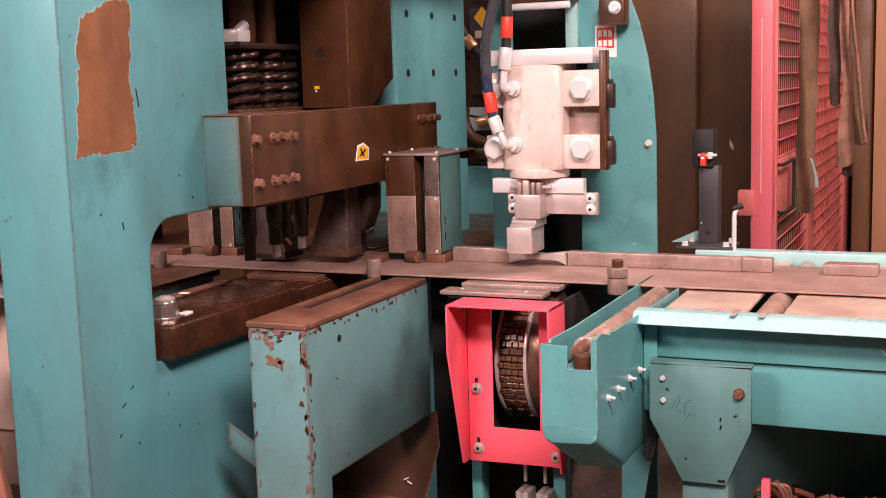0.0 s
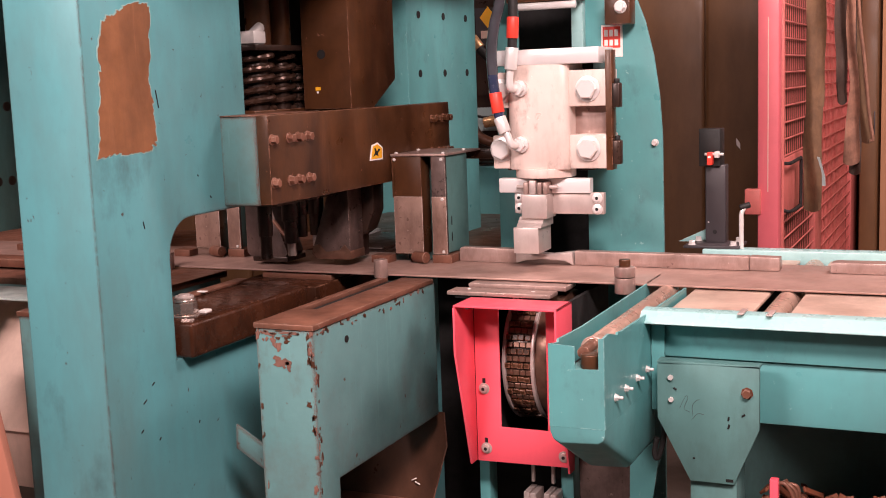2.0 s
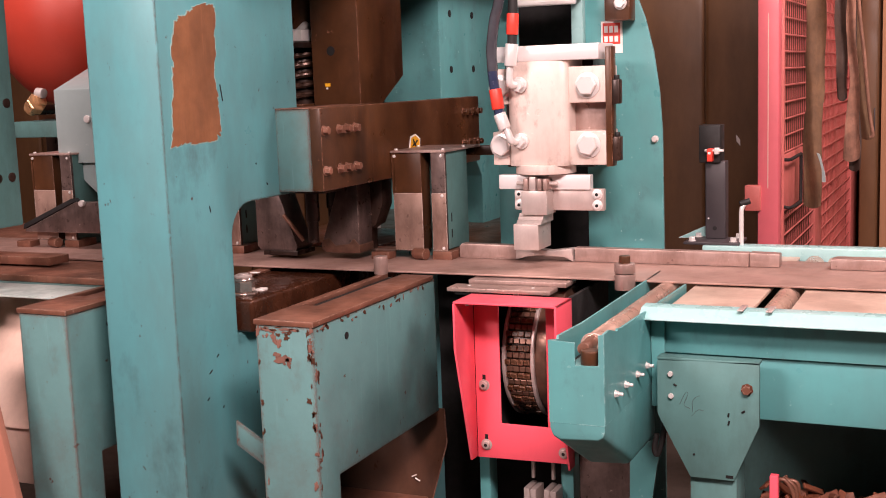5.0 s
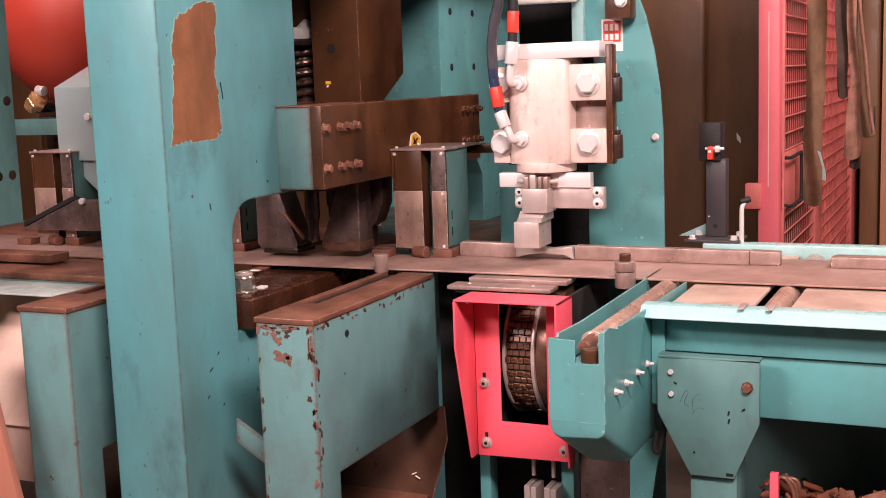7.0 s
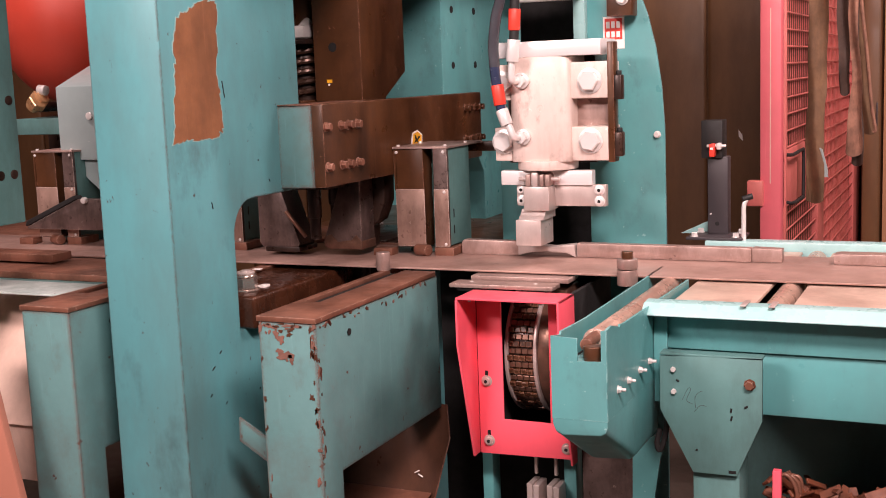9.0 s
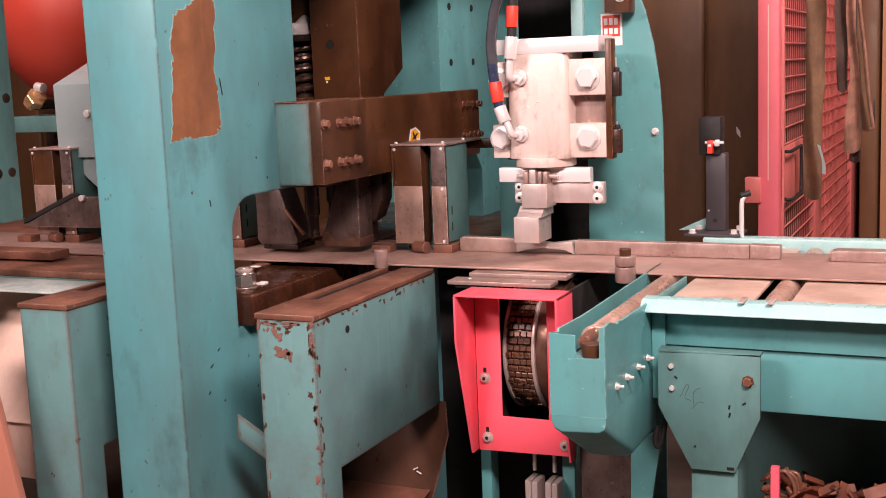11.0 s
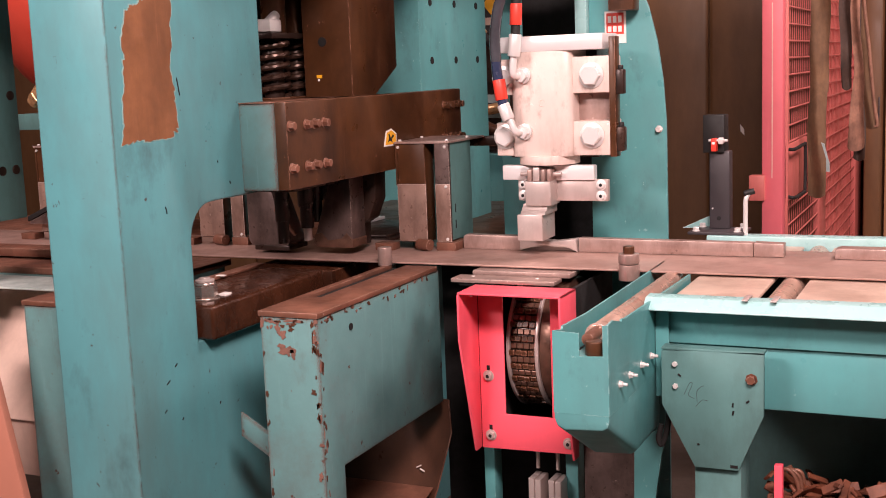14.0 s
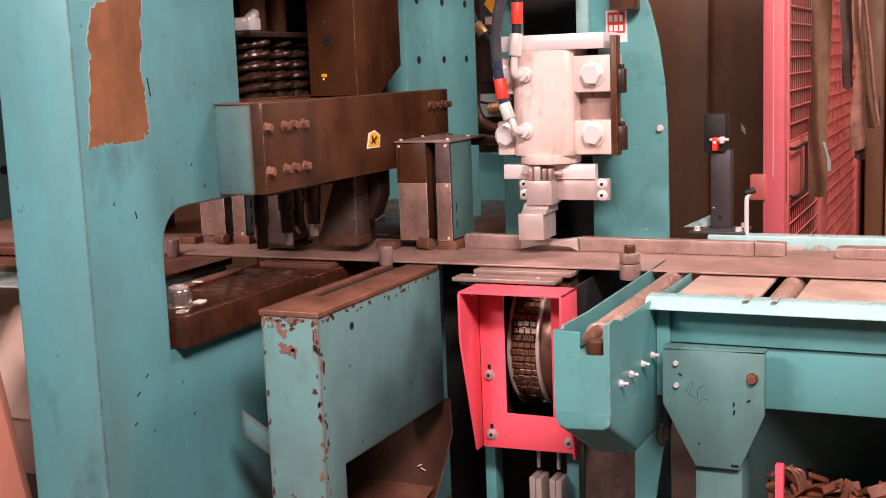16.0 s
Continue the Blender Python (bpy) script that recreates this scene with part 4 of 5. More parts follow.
legp = thing("leg_bracket", (-0.48, 2.34, 0), "dull teal tapered leg bracket with scratches on a square leg", "bracket")
part("bracket_plate", prism([(-0.591, 0.864), (-0.591, 0.752), (-0.524, 0.624), (-0.436, 0.624), (-0.386, 0.742), (-0.386, 0.872)], "y", 2.325, 2.335, 0.001), teal_grey, legp)
part("top_fold", block(-0.591, -0.386, 2.325, 2.36, 0.8665, 0.8715, 0.001), teal_grey, legp)
part("square_leg", block(-0.527, -0.432, 2.337, 2.43, 0.0, 0.64, 0.003), teal_grey, legp)
for x, z in ((-0.563, 0.838), (-0.562, 0.792)):
    part("screw", hexagon((x, 2.325, z), (0, -1, 0), 0.0058, 0.006, False), zinc, legp)
rb = part("rust_bloom", rod((-0.410, 2.3243, 0.816), (-0.410, 2.3255, 0.816), 0.0125, n=7, bevel=0), scrap_m, legp, "rust bloom round the bolt")
part("rusty_bolt", hexagon((-0.410, 2.324, 0.816), (0, -1, 0), 0.0095, 0.009, False), cap_steel, rb, "rusted hexagon bolt")
for pts in (((-0.545, 0.775), (-0.533, 0.800), (-0.528, 0.797), (-0.536, 0.775), (-0.524, 0.768)), ((-0.518, 0.760), (-0.519, 0.782), (-0.511, 0.793), (-0.504, 0.796)), ((-0.521, 0.752), (-0.508, 0.766), (-0.496, 0.765))):
    part("scribble", tube([(x, 2.3249, z) for x, z in pts], 0.0004, 6, 5), charcoal, legp, "dark scribbled scratch")
for x, z, dx, dz in ((-0.447, 0.757, 0.001, 0.008), (-0.447, 0.740, 0.002, 0.009), (-0.42, 0.768, 0.006, 0.004), (-0.557, 0.817, 0.006, -0.004), (-0.518, 0.672, 0.004, 0.001)):
    part("scratch", tube([(x, 2.3248, z), (x + dx, 2.3248, z + dz)], 0.0021, 6, 0), void, legp, "dark scratch in the paint")
part("maker_bar", block(-0.452, -0.437, 2.3242, 2.325, 0.629, 0.635, 0), void, legp)


# ---- end hopper with the first roller ----
hop = thing("end_hopper", (-0.68, 2.3, 0.7), "teal folded sheet-metal end cap with a roller on top", "end cap")


def end_hopper():
    x0, x1, yf = -0.728, -0.620, 2.05
    lower = [(x0, 0.86), (x0, 0.79), (x0 + 0.006, 0.775), (x0 + 0.02, 0.768), (x1 - 0.014, 0.772), (x1 - 0.004, 0.778), (x1, 0.79), (x1, 0.86)]
    bm = prism(lower, "y", yf, 2.42, 0.003)
    bmesh.ops.bisect_plane(bm, geom=bm.verts[:] + bm.edges[:] + bm.faces[:], plane_co=(0, 2.24, 0), plane_no=(0, 1, 0))
    for v in bm.verts:  # the underside falls away to the back
        if v.co.z < 0.80:
            v.co.z -= min(v.co.y - yf, 0.19) * 0.55
    part("shell", bm, teal_clean, hop)
    part("left_cheek", prism([(yf + 0.003, 0.80), (yf + 0.003, 0.958), (yf + 0.05, 0.950), (yf + 0.052, 0.956), (yf + 0.2, 0.950), (2.9, 0.950), (2.9, 0.86), (2.42, 0.80)], "x", x0 - 0.0004, x0 + 0.004, 0), teal_clean, hop)
    part("right_cheek", prism([(yf + 0.003, 0.80), (yf + 0.003, 0.974), (yf + 0.035, 0.976), (yf + 0.09, 0.962), (yf + 0.094, 0.966), (yf + 0.12, 0.963), (2.72, 0.952), (2.72, 0.90), (2.415, 0.80)], "x", x1 - 0.004, x1 + 0.0004, 0), teal_clean, hop)
    part("front_sheet", prism([(x0, 0.80), (x0, 0.958), (-0.676, 0.956), (-0.676, 0.912), (-0.6305, 0.914), (-0.6305, 0.972), (x1, 0.974), (x1, 0.80)], "y", yf - 0.0004, yf + 0.003, 0), teal_clean, hop)
    part("notch_floor", block(-0.69, x1 - 0.004, yf - 0.0006, 2.30, 0.9085, 0.9115, 0), teal_clean, hop)
    # Blackened floor holds the shade inside the hopper.
    part("shade_floor", block(x0 + 0.004, x1 - 0.004, 2.10, 2.9, 0.885, 0.89, 0), void, hop)
    r = part("roller", rod((-0.676, 2.16, 0.925), (-0.676, 2.80, 0.925), 0.0235, n=28, bevel=0.004), roller_m, hop, "worn steel roller")
    part("shaft", rod((-0.672, 2.09, 0.935), (-0.676, 2.165, 0.935), 0.012), cap_steel, r)
    part("shaft_ring", tube([(-0.676 + 0.024 * math.cos(a / 10 * math.pi), 2.165, 0.925 + 0.024 * math.sin(a / 10 * math.pi)) for a in range(21)], 0.002, 8, 0), guide_steel, r)
    part("bearing_stub", rod((-0.652, 2.075, 0.911), (-0.652, 2.075, 0.938), 0.0195), oily, hop, "round brown bearing stub")
    for y in (2.119, 2.19, 2.274, 2.35):
        part("bolt", [*hexagon((x1, y, 0.845), (1, 0, 0), 0.0065, 0.006), rod((x1 + 0.006, y, 0.845), (x1 + 0.016, y, 0.845), 0.0035, n=12, bevel=0.001)], zinc, hop, "zinc bolt with nut")
    part("web_plate", block(x1 + 0.002, x1 + 0.03, 2.385, 2.393, 0.75, 0.945, 0.001), teal_clean, hop)
    part("support", prism([(-0.705, 0.60), (-0.622, 0.648), (-0.642, 0.574), (-0.668, 0.40), (-0.708, 0.40)], "y", 2.52, 2.53, 0.001), teal_clean, hop)
    part("dark_leg", block(-0.85, -0.725, 2.6, 2.66, 0.0, 0.78, 0.002), rubbed, hop, "rubbed brown leg plate")


end_hopper()
solo("grip_strap", tube([(-0.591, 2.36, 0.745), (-0.586, 2.36, 0.717), (-0.591, 2.36, 0.680), (-0.601, 2.36, 0.653), (-0.607, 2.36, 0.666), (-0.601, 2.36, 0.697)], 0.006, 8, 6), black, "black rubber strap looped under the end cap", "strap")

# ---- sensor post on the far rail ----
sen = thing("sensor_post", (-0.68, 3.35, 0.95), "charcoal sensor post with a red limit switch", "sensor post")
part("base_plate", block(-0.755, -0.60, 3.28, 3.40, 0.9625, 0.970, 0.001), charcoal, sen)
part("post", block(-0.709, -0.652, 3.355, 3.40, 0.97, 1.19, 0.003), charcoal, sen)
part("hole", rod((-0.682, 3.354, 1.0), (-0.682, 3.3555, 1.0), 0.006, bevel=0), void, sen)
part("side_hole", rod((-0.700, 3.354, 1.028), (-0.700, 3.3555, 1.028), 0.0025, bevel=0), zinc, sen)
part("sensor_housing", block(-0.724, -0.665, 3.345, 3.41, 1.187, 1.292, 0.002), black, sen, "black sensor housing")
sw = part("limit_switch", block(-0.697, -0.682, 3.32, 3.345, 1.192, 1.228, 0.002), red_film, sen, "red limit switch")
part("switch_lever", [rod((-0.705, 3.33, 1.222), (-0.652, 3.33, 1.222), 0.004, n=12), block(-0.677, -0.664, 3.322, 3.34, 1.212, 1.230, 0.002)], zinc, sw, "bright switch lever")
part("switch_mark", block(-0.694, -0.686, 3.3192, 3.32, 1.212, 1.218, 0), paper, sw)
for x, y in ((-0.735, 3.30), (-0.735, 3.385), (-0.62, 3.30), (-0.62, 3.385)):
    part("bolt", hexagon((x, y, 0.97), (0, 0, 1), 0.009, 0.010), zinc, sen)
part("gusset", prism([(-0.80, 0.9625), (-0.706, 1.006), (-0.66, 1.006), (-0.66, 0.9625)], "y", 3.412, 3.418, 0.001), teal_lit, sen, "pale teal gusset plate")
handle = thing("bent_handle", (-0.598, 3.30, 0.962), "bent bright rod handle with a black grip on the far rail", "handle")
part("rod", tube([(-0.598, 3.30, 0.962), (-0.598, 3.30, 1.03), (-0.597, 3.30, 1.06), (-0.590, 3.305, 1.078)], 0.0065), zinc, handle)
part("grip", rod((-0.602, 3.30, 1.076), (-0.576, 3.31, 1.084), 0.0085, n=14), black, handle, "black rubber grip")

# ---- red mesh fence running away from the machine ----
fence = thing("mesh_fence", (-0.63, 4.0, 0), "red painted safety fence of welded wire mesh", "fence")


def mesh_fence():
    part("post", [block(-0.672, -0.605, 4.0, 4.06, 0, 2.3, 0.004)], pink_post, fence, "bright red square post")
    part("latch_box", block(-0.712, -0.660, 3.985, 4.03, 0.975, 1.06, 0.004), pink_dull, fence, "dusty red latch box")
    part("post_groove", block(-0.640, -0.637, 3.9985, 4.0, 1.05, 1.62, 0), sheet_pale, fence)
    x = -0.615
    for y0, y1 in ((4.10, 4.12), (4.95, 5.15), (6.40, 6.98)):
        fr = part("frame_upright", block(x - 0.012, x + 0.012, y0, y1, 0.05, 2.3, 0.002), pink_dull, fence, "dusty red frame upright")
    part("hook_rail", rod((-0.62, 4.98, 2.29), (-0.36, 4.98, 2.29), 0.012), pink_dull, fence)
    part("sheet_panel", block(x - 0.022, x - 0.016, 5.15, 6.40, 0.05, 2.3, 0.001), pink_dull, fence, "dusty red sheet behind the mesh")
    part("lock_plate", block(x - 0.008, x + 0.008, 4.10, 4.60, 0.955, 1.15, 0.003), pink_dull, fence, "dusty red lock plate")
    part("pull_handle", tube([(x + 0.01, 4.12, 1.135), (x + 0.03, 4.14, 1.135), (x + 0.03, 4.36, 1.135), (x + 0.03, 4.39, 1.12), (x + 0.03, 4.39, 0.98), (x + 0.03, 4.36, 0.965), (x + 0.03, 4.14, 0.97), (x + 0.01, 4.12, 0.975)], 0.006, 10, 5), black, fr, "dark bent pull handle")
    wires = {}

    def wire(p, q, r):
        key = round((Vector(q) - Vector(p)).length, 3), p[2] == q[2]
        if key not in wires:
            d = Vector(q) - Vector(p)
            wires[key] = finish(rod(-d / 2, d / 2, r, n=6, bevel=0), "wire", pink_dull)
        ob = new("wire", wires[key])
        ob.parent, ob.location = fence, (Vector(p) + Vector(q)) / 2 - fence.location

    for k in range(38):
        z = 1.156 + 0.057 * (k - 18)
        if not 0.95 < z < 1.15:
            wire((x + 0.004, 4.12, z), (x + 0.004, 4.95, z), 0.003)
        wire((x + 0.004, 5.15, z), (x + 0.004, 6.40, z), 0.003)
    for k in range(16):
        wire((x - 0.003, 4.14 + 0.050 * k, 0.06), (x - 0.003, 4.14 + 0.050 * k, 2.3), 0.0018)
    for k in range(24):
        wire((x - 0.003, 5.17 + 0.050 * k, 0.06), (x - 0.003, 5.17 + 0.050 * k, 2.3), 0.0018)


mesh_fence()


def sling(name, stations, y, m, label, seed, thick=0.006):
    """A hanging band: (x, z, width) from the top down, with soft waves and a rounded end."""
    rnd, bm, rings = random.Random(seed), bmesh.new(), []
    pts = spline([(x, w, z) for x, z, w in stations], 7)
    ph = [rnd.uniform(0, 6.3) for _ in range(3)]
    for k, (x, w, z) in enumerate(pts):
        ring = []
        wob = 0.010 * math.sin(9 * z + ph[0]) + 0.004 * math.sin(31 * z + ph[1])
        for i in range(9):
            u = i / 8 - 0.5
            end = 0.012 * (1 - (2 * u) ** 2) * (k == len(pts) - 1)
            ring.append((x + u * w + 0.002 * math.sin(23 * z + ph[2]), y + wob + 0.22 * w * math.sin(5 * u + 6 * z + ph[1]), z - end))
        rings.append(ring)
    front = [[bm.verts.new(p) for p in r] for r in rings]
    back = [[bm.verts.new((p[0], p[1] + thick, p[2])) for p in r] for r in rings]
    for g in (front, back):
        for a, b in zip(g, g[1:]):
            for i in range(8):
                bm.faces.new((a[i], a[i + 1], b[i + 1], b[i]))
    for a, b, c, d in zip(front, front[1:], back, back[1:]):
        for i in (0, 8):
            bm.faces.new((a[i], b[i], d[i], c[i]))
    for k in (0, -1):
        for i in range(8):
            bm.faces.new((front[k][i], front[k][i + 1], back[k][i + 1], back[k][i]))
    bmesh.ops.recalc_face_normals(bm, faces=bm.faces[:])
    return solo(name, bm, m, label, "strap", "straps hung on the fence")


sling("webbing_strap", [(-0.535, 2.3, 0.066), (-0.537, 1.66, 0.065), (-0.544, 1.34, 0.062), (-0.545, 1.31, 0.058), (-0.548, 1.16, 0.065), (-0.545, 1.0, 0.063), (-0.545, 0.95, 0.062)], 4.40, webbing, "worn brown webbing strap hanging on the fence", 3)
sling("lifting_strap", [(-0.512, 2.3, 0.05), (-0.510, 1.67, 0.044), (-0.504, 1.45, 0.04), (-0.500, 1.315, 0.034)], 4.92, oily_cloth, "oily dark strap hanging folded on the fence", 5)
sling("lifting_strap", [(-0.477, 2.3, 0.036), (-0.477, 1.67, 0.037), (-0.462, 1.40, 0.034), (-0.459, 1.33, 0.042), (-0.464, 1.22, 0.050), (-0.467, 1.10, 0.062), (-0.468, 1.075, 0.058)], 4.95, sacking, "soiled brown lifting strap with a looped end", 8)
sling("lifting_strap", [(-0.474, 2.3, 0.03), (-0.470, 1.5, 0.03), (-0.460, 1.2, 0.046), (-0.456, 1.032, 0.044)], 4.99, oily_cloth, "oily dark strap hanging folded on the fence", 9)
sling("lifting_strap", [(-0.456, 2.3, 0.026), (-0.454, 1.67, 0.027), (-0.438, 1.36, 0.030), (-0.430, 1.27, 0.034), (-0.420, 1.18, 0.052), (-0.417, 1.155, 0.058)], 5.03, webbing, "worn brown lifting strap with a flared end", 11)
solo("lifting_sling", tube([(-0.462, 5.0, 2.28), (-0.455, 5.0, 1.75), (-0.425, 5.0, 1.45), (-0.405, 5.0, 1.25), (-0.392, 5.0, 1.17), (-0.400, 5.0, 1.155)], 0.007, 8, 8), sacking, "thin brown rope sling hanging on the fence", "sling")
solo("paper_tag", prism([(-0.532, 1.14), (-0.520, 1.135), (-0.502, 1.07), (-0.499, 1.035), (-0.522, 1.035)], "y", 4.385, 4.388, 0), grey_white, "pale blank tag hung on the fence", "tag")
solo("timber_board", block(-0.478, -0.2, 6.6, 6.65, 0, 2.4, 0.004), timber, "pale timber board leaning by the wall", "board")
locker = thing("locker", (-0.53, 6.7, 0), "brown steel locker standing by the hall wall", "locker")
part("body", block(-0.575, -0.490, 6.512, 6.9, 0, 2.35, 0.006), wall_brown, locker)
part("door", block(-0.570, -0.495, 6.5, 6.510, 0.06, 2.32, 0.003), wall_brown, locker)
part("door_handle", block(-0.505, -0.499, 6.49, 6.50, 1.10, 1.22, 0.001), charcoal, locker)


# ---- under the machine ----
chute = thing("scrap_chute", (-1.2, 2.6, 0), "rubbed brown sheet-steel scrap chute", "chute")
sheet = prism([(-1.62, 0.20), (-1.62, 0.565), (-1.302, 0.565), (-1.288, 0.479), (-1.318, 0.33), (-1.36, 0.20)], "y", 2.80, 2.803, 0)
for v in sheet.verts:
    v.co.y += (v.co.z - 0.48) * 0.25
part("slope", sheet, chute_m, chute)
part("rolled_edge", tube([(-1.302, 2.82, 0.565), (-1.288, 2.80, 0.479), (-1.318, 2.762, 0.33), (-1.36, 2.73, 0.20)], 0.002, 6, 0), cap_steel, chute)
part("lower_sheet", prism([(2.30, 0.22), (2.31, 0.21), (2.76, 0.33), (2.76, 0.335)], "x", -1.62, -1.33, 0.0005), cap_steel, chute)
for k, (x, z) in enumerate(((-1.38, 0.385), (-1.37, 0.382))):
    part("swarf", tube([(x, 2.765, z), (x + 0.014, 2.765, z + 0.007 * (1 - 2 * k))], 0.0018, 6, 0), paper, chute)
part("base", block(-1.62, -1.36, 2.3, 2.76, 0, 0.20, 0.003), oily_dark, chute)

rnd = random.Random(7)
pile = thing("scrap_heap", (-0.2, 3.0, 0), "heap of rusty red scrap pieces under the table", "scrap heap")
chips_list = []
for i in range(230):
    x, y = rnd.uniform(-0.39, 0.5), rnd.uniform(2.40, 2.80)
    z = 1.435 - 0.347 * y - 0.05 * rnd.random() + 0.012 * math.sin(9 * x)
    b = block(-rnd.uniform(0.008, 0.045), rnd.uniform(0.008, 0.045), -rnd.uniform(0.004, 0.014), rnd.uniform(0.004, 0.014), -0.003, 0.003, 0.001, 1)
    bmesh.ops.transform(b, matrix=pose(x, y, z, rnd.uniform(-50, 50), rnd.uniform(-40, 40), rnd.uniform(0, 180)), verts=b.verts)
    chips_list.append(b)
tagged(part("scrap", chips_list, scrap_m, pile), kind="stuff")
part("bin", prism([(2.39, 0.0), (2.39, 0.56), (2.82, 0.415), (2.82, 0.0)], "x", -0.39, 0.6, 0.004), scrap_m, pile)
part("red_edge", block(-0.373, -0.356, 2.37, 2.388, 0.0, 0.628, 0.002), pink, pile, "bright red bin edge")
for i in range(3):
    y = 2.40 + 0.03 * i
    part("wire", tube([(-0.375 + 0.01 * i, y, 0.60), (-0.35, y, 0.612 - 0.01 * i), (-0.33, y, 0.585), (-0.325, y, 0.54)], 0.0045), cap_steel, pile, "pale loose cable")

# ---- left of the press ----
solo("left_frame", [prism([(2.3, 1.09), (2.478, 1.09), (2.478, 2.3), (2.2, 2.3), (2.2, 1.2)], "x", -2.55, -2.40, 0.004)], teal_grey, "dull teal machine frame plate with bolts", "machine frame")
for y, z in ((2.452, 1.424), (2.449, 1.224), (2.40, 1.224)):
    part("bolt_hole", [rod((-2.401, y, z), (-2.397, y, z), 0.013, n=16, bevel=0.001)], oily_dark, bpy.data.objects["left_frame"])
part("stand", block(-2.55, -2.42, 2.21, 2.30, 0, 1.2, 0.003), teal_grey, bpy.data.objects["left_frame"])
encl = thing("sensor_enclosure", (-2.62, 3.05, 1.1), "light grey sheet-metal enclosure with a tapered underside", "enclosure")
part("cover", prism([(3.0, 1.22), (3.0, 1.455), (3.2, 1.535), (3.2, 1.22)], "x", -2.732, -2.40, 0.002), grey_white, encl, "light grey cover with a sloping roof")
part("funnel", prism([(-2.72, 1.219), (-2.42, 1.219), (-2.52, 1.12), (-2.60, 1.12)], "y", 3.02, 3.18, 0.001), grey_white, encl)
part("button", rod((-2.60, 2.992, 1.36), (-2.60, 3.0, 1.36), 0.012), zinc, encl)
part("tray", prism([(-2.828, 1.003), (-2.828, 1.010), (-2.612, 1.101), (-2.52, 1.101), (-2.52, 1.003)], "y", 2.925, 2.955, 0.001), rubbed, encl, "worn brown tray plate")
part("tray_groove", prism([(-2.832, 1.011), (-2.829, 1.028), (-2.625, 1.112), (-2.612, 1.102)], "y", 2.92, 2.955, 0.001), void, encl)
part("tray_screw", rod((-2.58, 2.912, 1.098), (-2.58, 2.926, 1.098), 0.010), zinc, encl)
part("mast", block(-2.60, -2.50, 3.15, 3.25, 0.95, 1.25, 0.003), oily, encl)
tank = thing("red_tank", (-3.3, 3.9, 0), "glossy red pressure tank with a domed end", "tank")
dome = bmesh.new()
bmesh.ops.create_uvsphere(dome, u_segments=40, v_segments=24, radius=0.30)
bmesh.ops.transform(dome, matrix=pose(-3.44, 3.9, 1.775) @ Matrix.Diagonal((1.06, 1, 1.3, 1)), verts=dome.verts)
part("vessel", dome, red_tank, tank)
part("bracket", block(-3.6, -3.0, 3.85, 3.95, 1.33, 1.38, 0.004), oily, tank)
part("leg", block(-3.55, -3.35, 3.83, 3.97, 0, 1.34, 0.004), oily_dark, tank)
part("brass_valve", [rod((-3.427, 3.62, 1.380), (-3.359, 3.62, 1.423), 0.026), *hexagon((-3.402, 3.62, 1.395), (0.8, -0.3, 0.45), 0.040, 0.04, False)], brass, tank, "brass valve body")
part("bright_elbow", [rod((-3.379, 3.62, 1.449), (-3.345, 3.62, 1.444), 0.02)], zinc, tank)
part("valve_shelf", block(-3.511, -3.266, 3.6, 3.9, 1.274, 1.337, 0.003), teal_grey, tank)
part("pipe", rod((-3.427, 3.66, 1.380), (-3.427, 3.9, 1.380), 0.02), oily_dark, tank)
solo("infeed_plate", block(-3.4, -1.93, 2.50, 2.755, 0.925, 0.944, 0.003), cap_steel, "worn brown steel infeed plate", "plate")
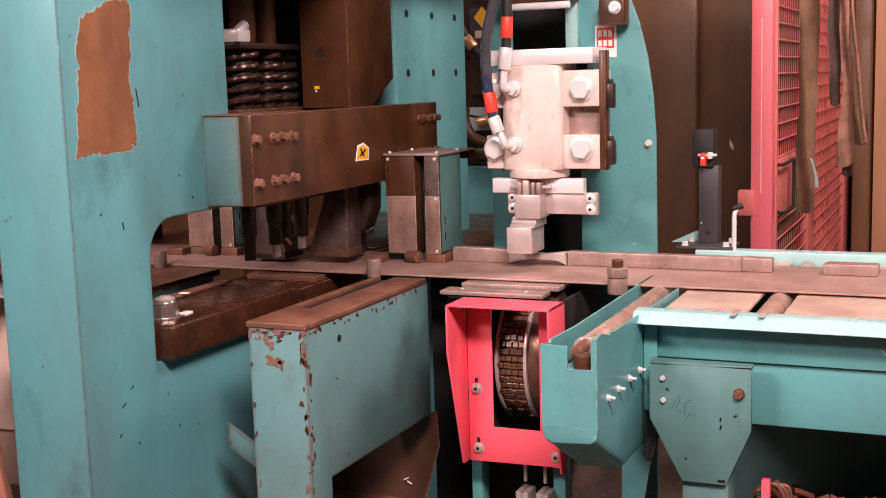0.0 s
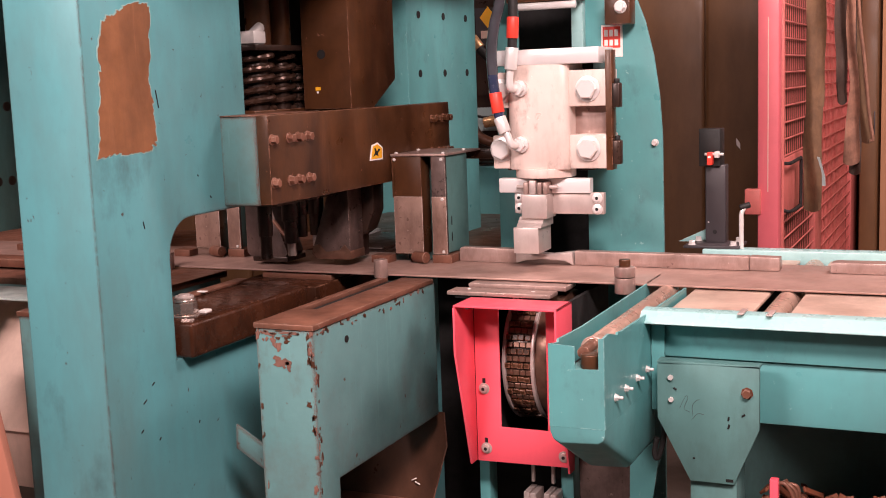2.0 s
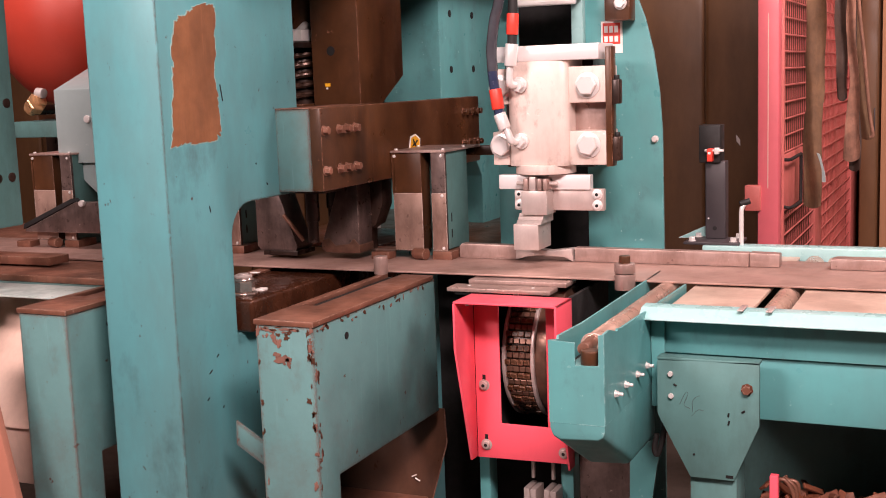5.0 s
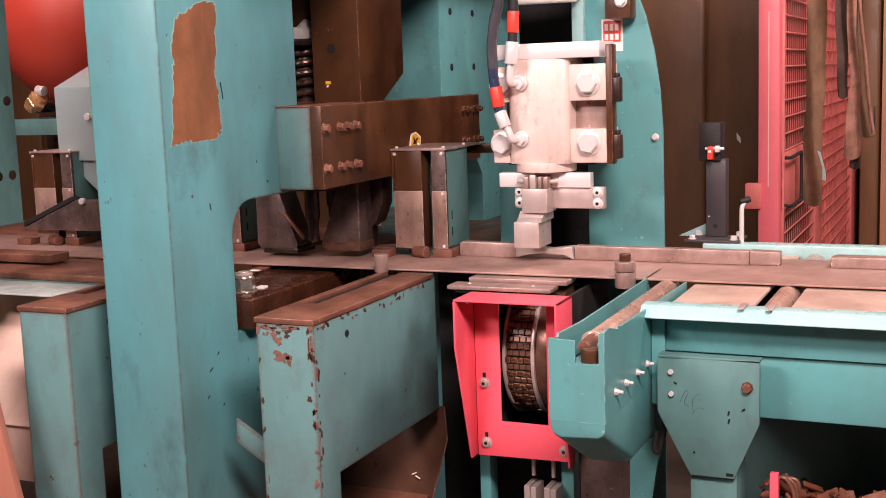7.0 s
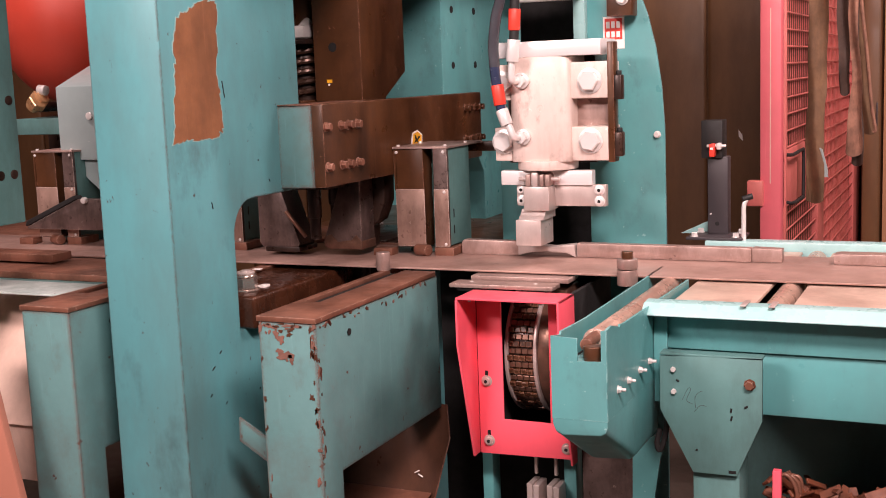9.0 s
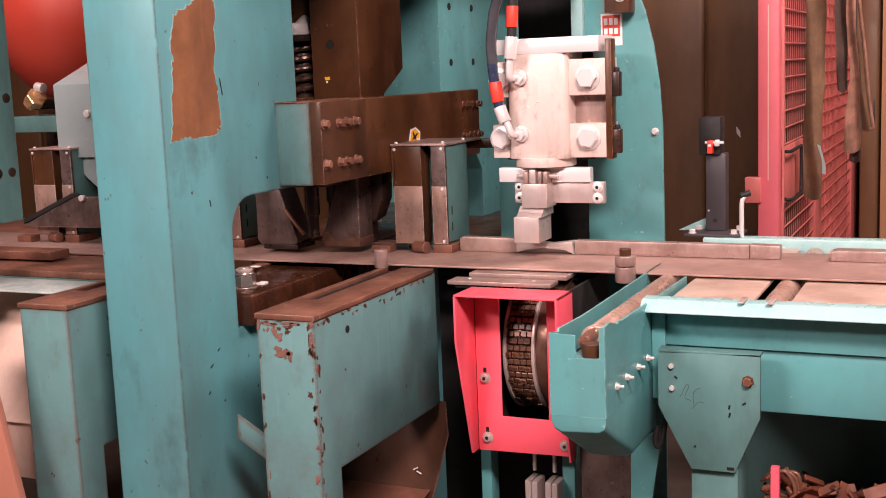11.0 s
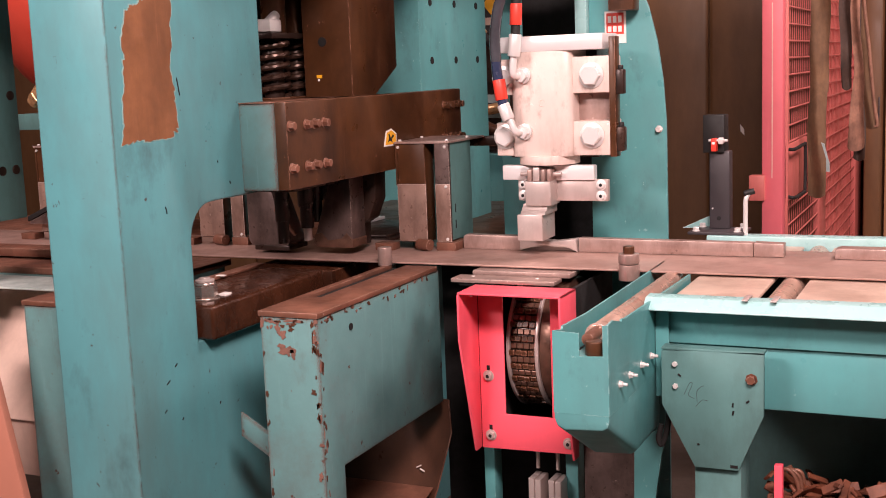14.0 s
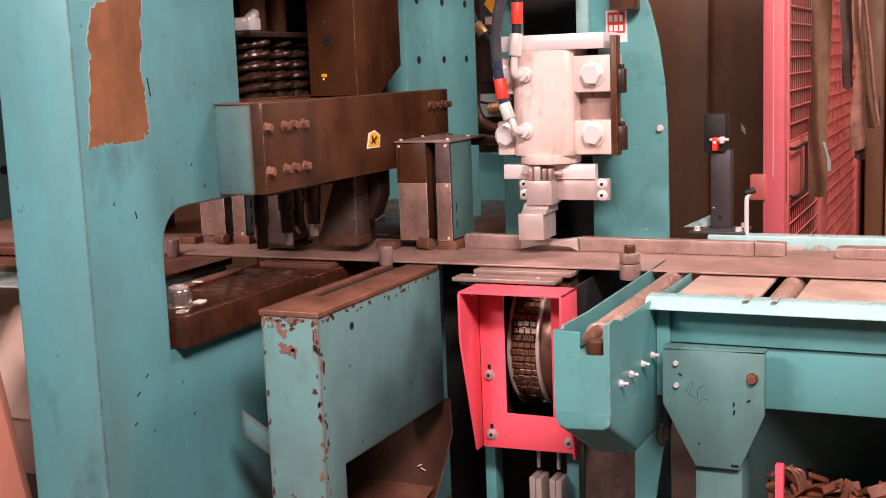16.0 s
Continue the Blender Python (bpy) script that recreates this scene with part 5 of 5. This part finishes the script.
solo("infeed_rail", block(-3.4, -2.45, 2.62, 2.70, 0.9505, 0.975, 0.003), cap_steel, "brown steel side rail on the infeed", "rail")
solo("infeed_bed", block(-3.4, -1.90, 3.12, 3.5, 0.90, 0.949, 0.003), cap_steel, "brown worn steel infeed bed", "bed")
pc = thing("pale_chute", (-2.3, 2.4, 0), "pale dusty folded sheet chute under the infeed", "chute")
part("apron", prism([(2.22, 0.60), (2.24, 0.60), (2.50, 0.92), (2.48, 0.92)], "x", -2.9, -1.95, 0.001), sheet_pale, pc)
part("top_edge", block(-2.9, -1.95, 2.45, 2.50, 0.915, 0.925, 0.001), teal_grey, pc)
part("ledge", block(-2.9, -1.95, 2.29, 2.447, 0.926, 0.931, 0.001), speckled, pc, "pale speckled sheet ledge")
part("lower_sheet", block(-2.9, -2.05, 2.23, 2.24, 0.45, 0.60, 0.001), sheet_pale, pc)
part("legs", block(-2.9, -2.85, 2.3, 2.4, 0.0, 0.7, 0.001), oily_dark, pc)
solo("salmon_cover", prism([(-2.35, 0.0), (-2.35, 0.95), (-2.10, 0.95), (-1.905, 0.0)], "y", 1.98, 2.0, 0.002), cover_m, "faded salmon-painted sheet cover beside the beam", "cover")


# ---- movement ----
SLIDE = [  # seconds, press, head: metres across the strip
    (0.0, 0.0, 0.0), (0.5, 0.0, 0.0), (1.0, 0.0, -0.0014), (1.5, 0.0096, -0.0175), (2.0, 0.0445, -0.0267), (2.5, 0.106, -0.0082), (3.0, 0.1826, 0.0208),
    (3.5, 0.2427, 0.0376), (4.0, 0.2765, 0.0277), (4.5, 0.2865, 0.0275), (6.5, 0.287, 0.0275), (9.0, 0.287, 0.0275), (12.0, 0.287, 0.0275), (12.5, 0.2796, 0.0363), (13.0, 0.2438, 0.033),
    (13.5, 0.1829, 0.0061), (14.0, 0.1079, -0.0375), (14.5, 0.0475, -0.0643), (15.0, 0.0113, -0.068), (15.5, 0.0021, -0.0478), (16.0, 0.002, -0.0171)]


def motions():
    for ob, k in ((press, 1), (head, 2)):
        x, y, z = ob.location
        walk(ob, [(r[0], pose(x, y + r[k], z)) for r in SLIDE])


motions()
